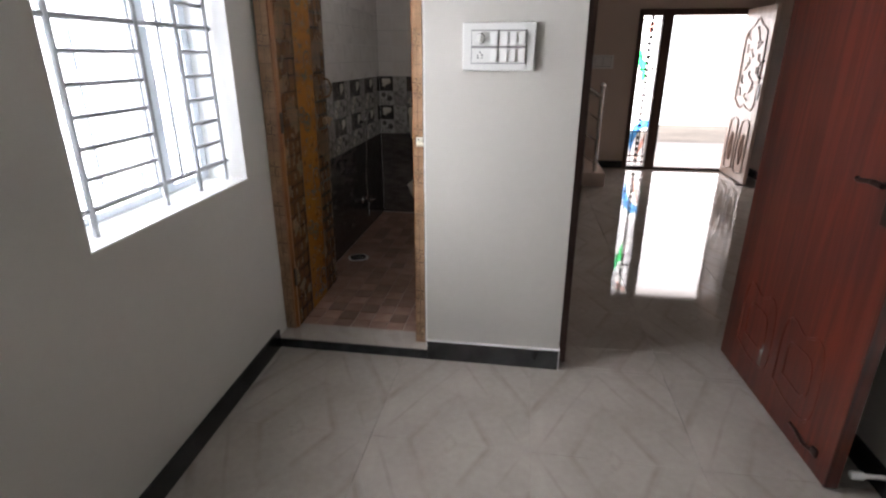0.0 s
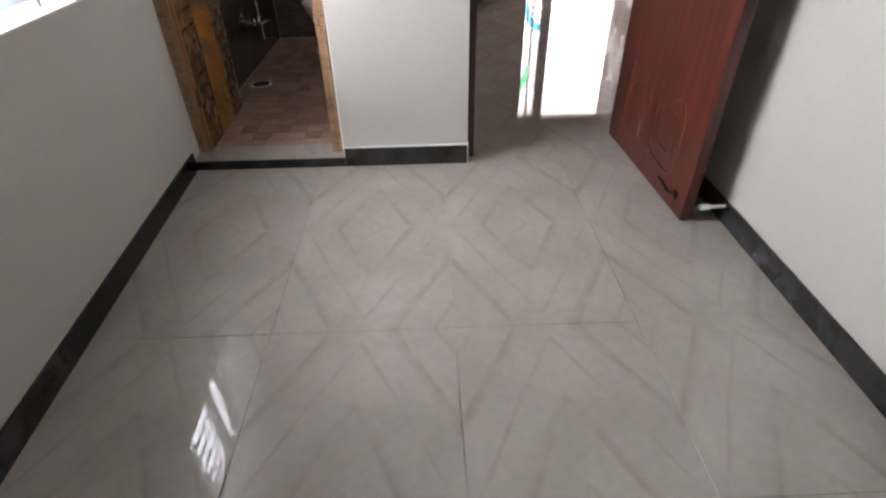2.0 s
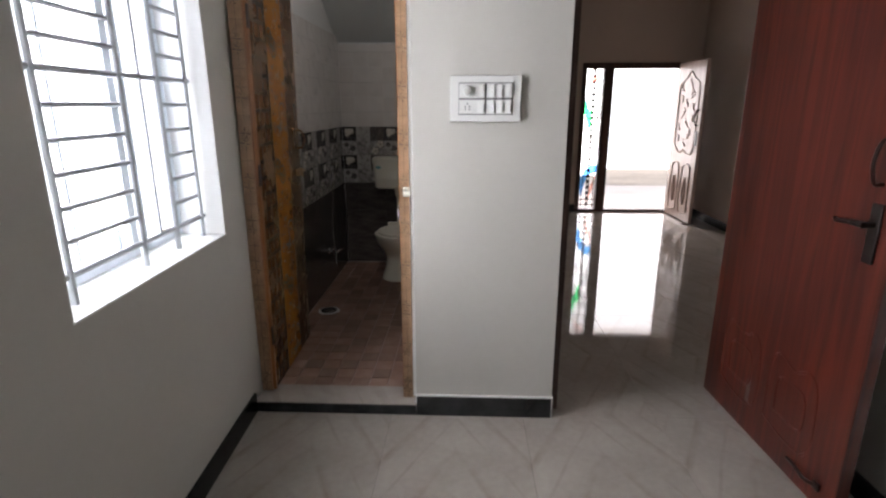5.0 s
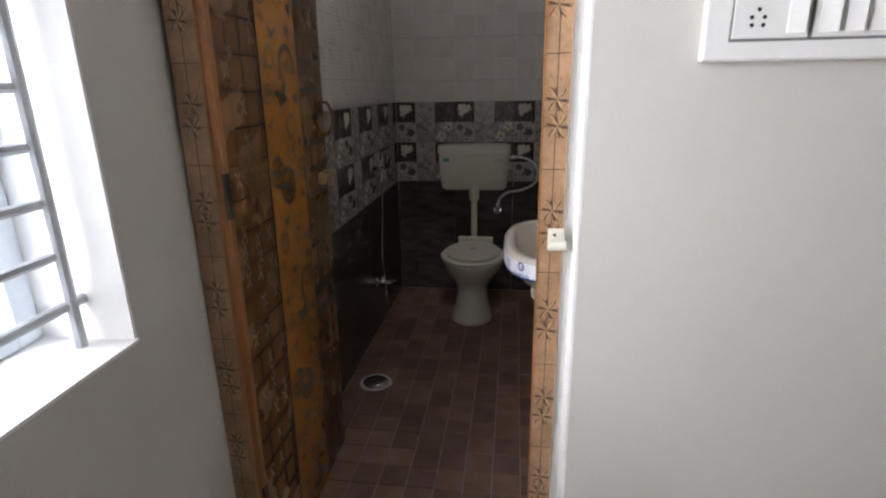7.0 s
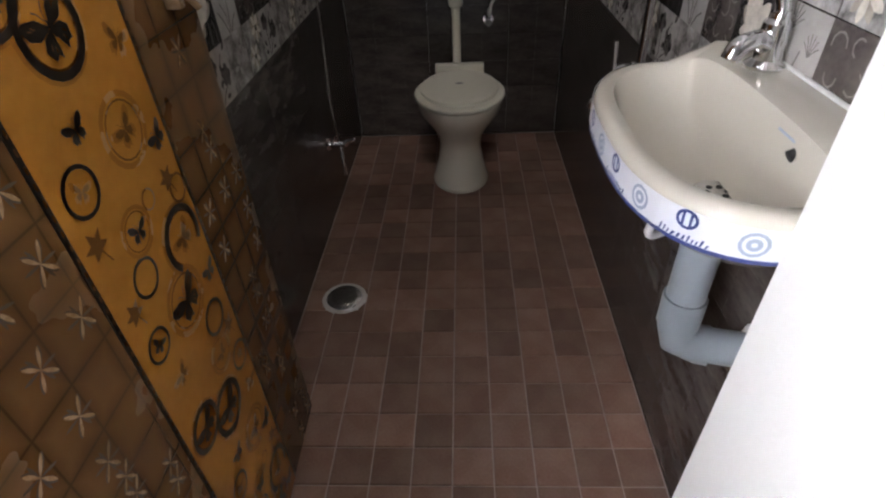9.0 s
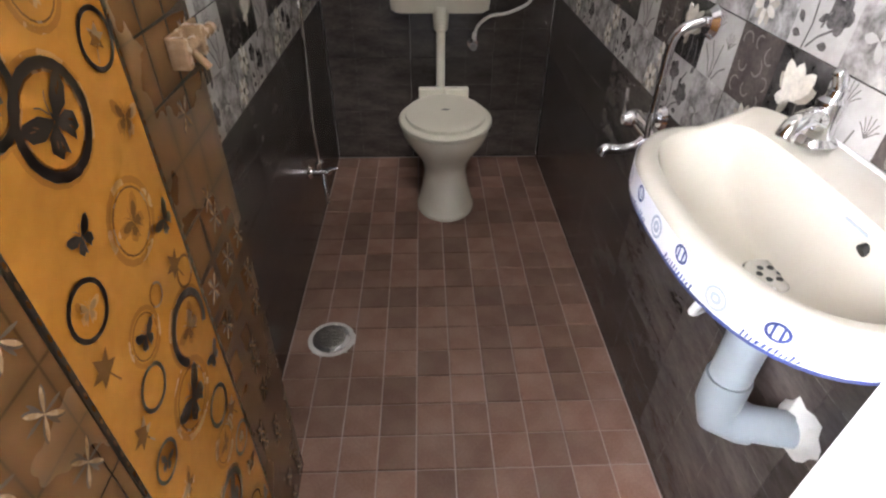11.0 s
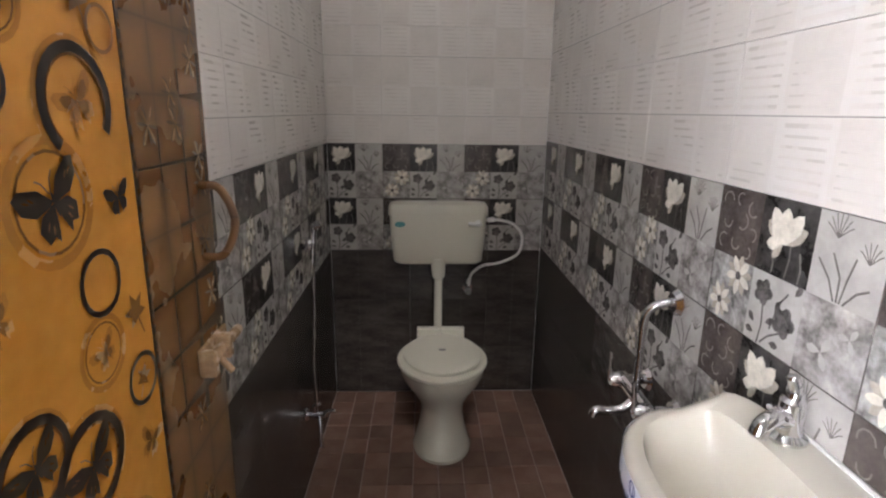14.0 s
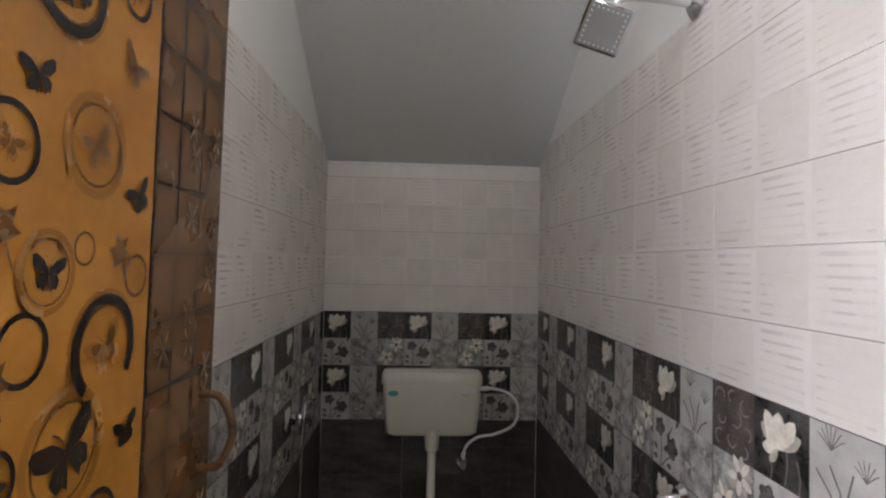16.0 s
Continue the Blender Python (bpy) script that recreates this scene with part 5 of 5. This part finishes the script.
def motif(bm, kind, x0, y0, h):
    def P(pts):
        return [(x0 + x * SQ, y0 + y * SQ) for x, y in pts]

    def draw(pts, m, lift=0.0):
        flat(bm, P(pts), h + 2.5 * lift, m)

    def line(pts, w, m, lift=0.0):
        stroke(bm, P(pts), w * SQ, h - 0.0002 + 2.5 * lift, m)
    if kind == "dark":
        for cx, cy, r, a in ((0.2, 0.8, 0.12, 0), (0.5, 0.85, 0.09, 1), (0.8, 0.75, 0.11, 2), (0.25, 0.5, 0.10, 3), (0.6, 0.55, 0.12, 4), (0.85, 0.4, 0.09, 5), (0.2, 0.2, 0.11, 1), (0.5, 0.22, 0.10, 2.5), (0.78, 0.14, 0.09, 4)):
            line([(cx + r * math.cos(a + q * 0.7), cy + r * math.sin(a + q * 0.7)) for q in range(6)], 0.022, 10)
    elif kind == "tulip":
        line([(0.62, 0.5), (0.64, 0.28), (0.60, 0.02)], 0.025, 8)
        line([(0.8, 0.4), (0.86, 0.2), (0.84, 0.02)], 0.03, 8)
        line([(0.3, 0.3), (0.36, 0.15), (0.34, 0.02)], 0.03, 8)
        for a, l, w, m, dz in ((2.5, 0.42, 0.20, 7, 0), (0.55, 0.46, 0.20, 7, 0), (0.95, 0.50, 0.24, 6, 0.0002), (2.1, 0.50, 0.24, 6, 0.0002), (1.55, 0.46, 0.26, 6, 0.0004), (3.3, 0.30, 0.18, 6, 0.0003), (4.1, 0.26, 0.12, 7, 0.0003)):
            draw(petal(0.48, 0.44, l, w, a), m, dz)
        draw(oval(0.50, 0.60, 0.13, 0.17, 0.3, 10), 6, 0.0006)
        draw(oval(0.36, 0.58, 0.11, 0.17, 0.5, 10), 6, 0.0005)
    elif kind == "plant":
        for cx, cy, n, r in ((0.32, 0.78, 7, 0.2), (0.78, 0.60, 6, 0.16)):
            for k in range(n):
                a = math.pi * (0.12 + 0.76 * k / (n - 1))
                line([(cx, cy - 0.06), (cx + r * 0.7 * math.cos(a), cy + r * 0.7 * math.sin(a)), (cx + r * math.cos(a), cy + r * 1.1 * math.sin(a))], 0.014, 8)
        for pts in ([(0.42, 0.02), (0.3, 0.25), (0.1, 0.45)], [(0.46, 0.02), (0.45, 0.3), (0.3, 0.55)], [(0.5, 0.02), (0.55, 0.3), (0.62, 0.56)], [(0.55, 0.02), (0.7, 0.2), (0.85, 0.28)]):
            line(pts, 0.028, 8)
    elif kind == "daisy":
        for cx, cy, r in ((0.34, 0.30, 0.28), (0.70, 0.78, 0.30)):
            for k in range(10):
                draw(petal(cx, cy, r, r * 0.42, k * 0.628 + 0.2), 6 if k % 2 else 7, 0.0002 * (k % 2))
            draw(oval(cx, cy, r * 0.22, r * 0.22, 0, 8), 9, 0.0005)
    elif kind == "rose":
        for cx, cy, r in ((0.28, 0.74, 0.17), (0.74, 0.48, 0.19)):
            for k in range(5):
                draw(oval(cx + r * 0.5 * math.cos(k * 1.256), cy + r * 0.5 * math.sin(k * 1.256), r * 0.62, r * 0.5, k * 1.256, 9), 9, 0.0001 * k)
            ring = [(cx + r * 0.4 * math.cos(q), cy + r * 0.4 * math.sin(q)) for q in (0.2, 1, 2, 3, 4)]
            line(ring, 0.02, 8, 0.0008)
        for pts in ([(0.3, 0.6), (0.34, 0.3), (0.30, 0.02)], [(0.7, 0.32), (0.5, 0.2), (0.36, 0.05)], [(0.5, 0.3), (0.62, 0.7), (0.74, 0.86)]):
            line(pts, 0.03, 9)
        for cx, cy, a in ((0.42, 0.36, 0.5), (0.18, 0.28, 2.4), (0.56, 0.56, 1.2), (0.20, 0.14, 3.0), (0.86, 0.88, 0.9), (0.55, 0.12, 0.1)):
            draw(petal(cx, cy, 0.17, 0.10, a), 9, 0.0001)
    elif kind == "cloud":
        for cx, cy, r in ((0.4, 0.4, 0.22), (0.75, 0.7, 0.16)):
            for k in range(6):
                draw(petal(cx, cy, r, r * 0.5, k * 1.05), 4 if k % 2 else 5, 0.0001 * k)


LAYOUT = {(0, 1): ("dark", 0), (1, 1): ("tulip", 1), (2, 1): ("plant", 2), (0, 0): ("daisy", 3), (1, 0): ("rose", 4), (2, 0): ("cloud", 5)}
TH = 0.008


def tile_mesh(kind, u0, u1, v0, v1):
    """A tile cut to u0..u1, v0..v1 of its full 0.375 x 0.25 m, origin at the cut's low corner."""
    bm = bmesh.new()
    g, c = 0.0004, 0.0008
    a0, a1, b0, b1 = g, u1 - u0 - g, g, v1 - v0 - g

    def ring(i, z):
        return [bm.verts.new(p) for p in ((a0 + i, b0 + i, z), (a1 - i, b0 + i, z), (a1 - i, b1 - i, z), (a0 + i, b1 - i, z))]
    r0, r1, r2 = ring(0, 0), ring(0, TH - c), ring(c, TH)
    for p, q in ((r0, r1), (r1, r2)):
        for k in range(4):
            bm.faces.new((p[k], p[(k + 1) % 4], q[(k + 1) % 4], q[k]))
    bm.faces.new(r2)
    if kind == "band":
        for (i, j), (name, m) in LAYOUT.items():
            x0, x1 = max(i * SQ, u0) - u0, min((i + 1) * SQ, u1) - u0
            y0, y1 = max(j * SQ, v0) - v0, min((j + 1) * SQ, v1) - v0
            if x1 - x0 < 0.004 or y1 - y0 < 0.004:
                continue
            flat(bm, [(max(x0, a0 + c), max(y0, b0 + c)), (min(x1, a1 - c), max(y0, b0 + c)), (min(x1, a1 - c), min(y1, b1 - c)), (max(x0, a0 + c), min(y1, b1 - c))], TH + 0.0002, m)
            if x1 - x0 > SQ * 0.95 and y1 - y0 > SQ * 0.95:
                motif(bm, name, i * SQ - u0, j * SQ - v0, TH + 0.0008)
        mats = BAND_MATS
    elif kind == "cream":
        # raised frames with shallow ribs in each square
        for i in range(3):
            for j in range(2):
                x0, x1 = max(i * SQ, u0) - u0 + 0.012, min((i + 1) * SQ, u1) - u0 - 0.012
                y0, y1 = j * SQ - v0 + 0.014, (j + 1) * SQ - v0 - 0.014
                if x1 - x0 < 0.05 or y0 < 0 or y1 > v1 - v0:
                    continue
                if (i + j) % 2 == 0:
                    flat(bm, [(x0 - 0.009, y0 - 0.011), (x1 + 0.009, y0 - 0.011), (x1 + 0.009, y1 + 0.011), (x0 - 0.009, y1 + 0.011)], TH + 0.00008, 3)
                for k in range(7):
                    y = y0 + (y1 - y0) * k / 6
                    t = 0.0035 if k in (0, 6) else 0.0022
                    lo = [bm.verts.new(p) for p in ((x0, y - t, TH), (x1, y - t, TH), (x1, y + t, TH), (x0, y + t, TH))]
                    hi = [bm.verts.new(p) for p in ((x0 + 0.002, y - t * 0.3, TH + 0.00016), (x1 - 0.002, y - t * 0.3, TH + 0.00016), (x1 - 0.002, y + t * 0.3, TH + 0.00016), (x0 + 0.002, y + t * 0.3, TH + 0.00016))]
                    for q in range(4):
                        bm.faces.new((lo[q], lo[(q + 1) % 4], hi[(q + 1) % 4], hi[q])).material_index = 1
                    bm.faces.new(hi).material_index = 1
                # groove line between the two rows of squares
            if i == 0 and v0 < SQ < v1:
                flat(bm, [(a0 + c, SQ - v0 - 0.0011), (a1 - c, SQ - v0 - 0.0011), (a1 - c, SQ - v0 + 0.0011), (a0 + c, SQ - v0 + 0.0011)], TH + 0.0003, 2)
        mats = [CREAM_TILE, CREAM_SHADE, GROUT, CREAM_DARK]
    else:
        # pressed grooves that part the tile into squares
        for k in range(1, 3):
            if a0 + c < k * SQ - u0 < a1 - c:
                flat(bm, [(k * SQ - u0 - 0.0009, b0 + c), (k * SQ - u0 + 0.0009, b0 + c), (k * SQ - u0 + 0.0009, b1 - c), (k * SQ - u0 - 0.0009, b1 - c)], TH + 0.0002, 1)
        if b0 + c < SQ - v0 < b1 - c:
            flat(bm, [(a0 + c, SQ - v0 - 0.0009), (a1 - c, SQ - v0 - 0.0009), (a1 - c, SQ - v0 + 0.0009), (a0 + c, SQ - v0 + 0.0009)], TH + 0.0002, 1)
        mats = [DARK_TILE, INK_DARK]
    me = bpy.data.meshes.new(kind + "_tile")
    bm.normal_update()
    bm.to_mesh(me)
    bm.free()
    for m in mats:
        me.materials.append(m)
    return me


MESHES = {}


def tile_wall(wall, base, length, phase, dark_phase, top, foot=BF):
    """Tiles on a wall. base: matrix whose x runs along the wall, y up, z into the room. phase: where along the wall a tile starts."""
    rows = [("dark", foot, 0.05, 0.25), ("dark", 0.05, 0.30, 0), ("dark", 0.30, 0.55, 0), ("dark", 0.55, 0.80, 0), ("band", 0.80, 1.05, 0), ("band", 1.05, 1.30, 0),
            ("cream", 1.30, 1.55, 0), ("cream", 1.55, 1.80, 0), ("cream", 1.80, 2.05, 0)]
    for kind, z0, z1, _ in rows:
        z1 = min(z1, top)
        if z1 - z0 < 0.01:
            continue
        ph = dark_phase if kind == "dark" else phase
        s = ph - 0.375 * math.ceil(ph / 0.375)
        while s < length - 0.004:
            u0, u1 = max(0, s), min(length, s + 0.375)
            if u1 - u0 > 0.006:
                key = (kind, round(u0 - s, 3), round(u1 - s, 3), round(z1 - z0, 3))
                if key not in MESHES:
                    MESHES[key] = tile_mesh(kind, u0 - s, u1 - s, 0.0, z1 - z0)
                ob = new("tile", MESHES[key])
                ob.parent = wall
                ob.matrix_basis = base @ Matrix.Translation((u0, z0, 0))
            s += 0.375


objs = bpy.data.objects
# north wall: x to the right, facing -y
tile_wall(objs["wall_bath_north"], Matrix(((1, 0, 0, -0.94), (0, 0, -1, 4.504), (0, 1, 0, 0), (0, 0, 0, 1))), 1.0, 0.25, 0.0, 1.985)
# east wall: runs from far to near, facing -x
tile_wall(objs["wall_bath_east"], Matrix(((0, 0, -1, 0.069), (-1, 0, 0, 4.495), (0, 1, 0, 0.02), (0, 0, 0, 1))), 2.12, 0.345, 0.10, 2.05, BF - 0.02)
# west wall: runs from near to far, facing +x
tile_wall(objs["wall_bath_west"], Matrix(((0, 0, 1, -0.949), (1, 0, 0, 2.375), (0, 1, 0, 0), (0, 0, 0, 1))), 2.12, 0.158, 0.22, 2.05)


def square_tile_mesh(sx, sy, th, c):
    bm = bmesh.new()

    def ring(i, z):
        return [bm.verts.new(p) for p in ((-sx / 2 + i, -sy / 2 + i, z), (sx / 2 - i, -sy / 2 + i, z), (sx / 2 - i, sy / 2 - i, z), (-sx / 2 + i, sy / 2 - i, z))]
    r0, r1, r2 = ring(0, -th), ring(0, -c), ring(c, 0)
    for p, q in ((r0, r1), (r1, r2)):
        for k in range(4):
            bm.faces.new((p[k], p[(k + 1) % 4], q[(k + 1) % 4], q[k]))
    bm.faces.new(r2)
    me = bpy.data.meshes.new("floor_tile")
    bm.normal_update()
    bm.to_mesh(me)
    bm.free()
    return me


# bathroom floor: ten squares across
red = square_tile_mesh(0.0965, 0.0965, 0.008, 0.0018)
red.materials.append(RED_TILE)
rnd = random.Random(11)
for j in range(23):
    for i in range(10):
        ob = new("tile", red)
        ob.parent = bath_floor
        ob.matrix_basis = pose(-0.89 + i * 0.1, 4.445 - j * 0.1, BF + rnd.uniform(-0.0006, 0.0006), 0, 0, 90 * rnd.randrange(4))

# bedroom and hall floor: polished tiles laid so that the veins mirror
T6 = 0.648
big = {}


def big_tile(a, b, c, d, x, y, flip):
    """A floor tile centred at (x, y), cut to a..b, c..d; every second row is turned over."""
    turn = -1 if flip else 1
    cut = (round(a - x, 3), round(b - x, 3), *sorted((round((c - y) * turn, 3), round((d - y) * turn, 3))))
    if cut not in big:
        me = square_tile_mesh(cut[1] - cut[0] - 0.0012, cut[3] - cut[2] - 0.0012, 0.012, 0.0007)
        me.transform(Matrix.Translation(((cut[0] + cut[1]) / 2, (cut[2] + cut[3]) / 2, 0)))
        me.materials.append(CREAM_FLOOR)
        big[cut] = me
    ob = new("tile", big[cut])
    ob.parent = floor
    ob.matrix_basis = pose(x, y, 0) @ Matrix.Diagonal((1, turn, 1, 1))


def lay(x0, x1, y0, y1, ox, oy):
    i = math.floor((x0 - ox) / T6)
    while ox + i * T6 < x1 - 0.01:
        j = math.floor((y0 - oy) / T6)
        while oy + j * T6 < y1 - 0.01:
            a, b_, c, d = max(x0, ox + i * T6), min(x1, ox + (i + 1) * T6), max(y0, oy + j * T6), min(y1, oy + (j + 1) * T6)
            if b_ - a > 0.01 and d - c > 0.01:
                big_tile(a, b_, c, d, ox + (i + 0.5) * T6, oy + (j + 0.5) * T6, j % 2)
            j += 1
        i += 1


lay(-0.88, 1.70, -2.6, 2.035, 0.455, 0.765)
lay(0.60, 1.49, 2.035, 2.27, 0.455, 0.765)
lay(0.20, 3.32, 2.27, 7.3, 0.455, 0.765)
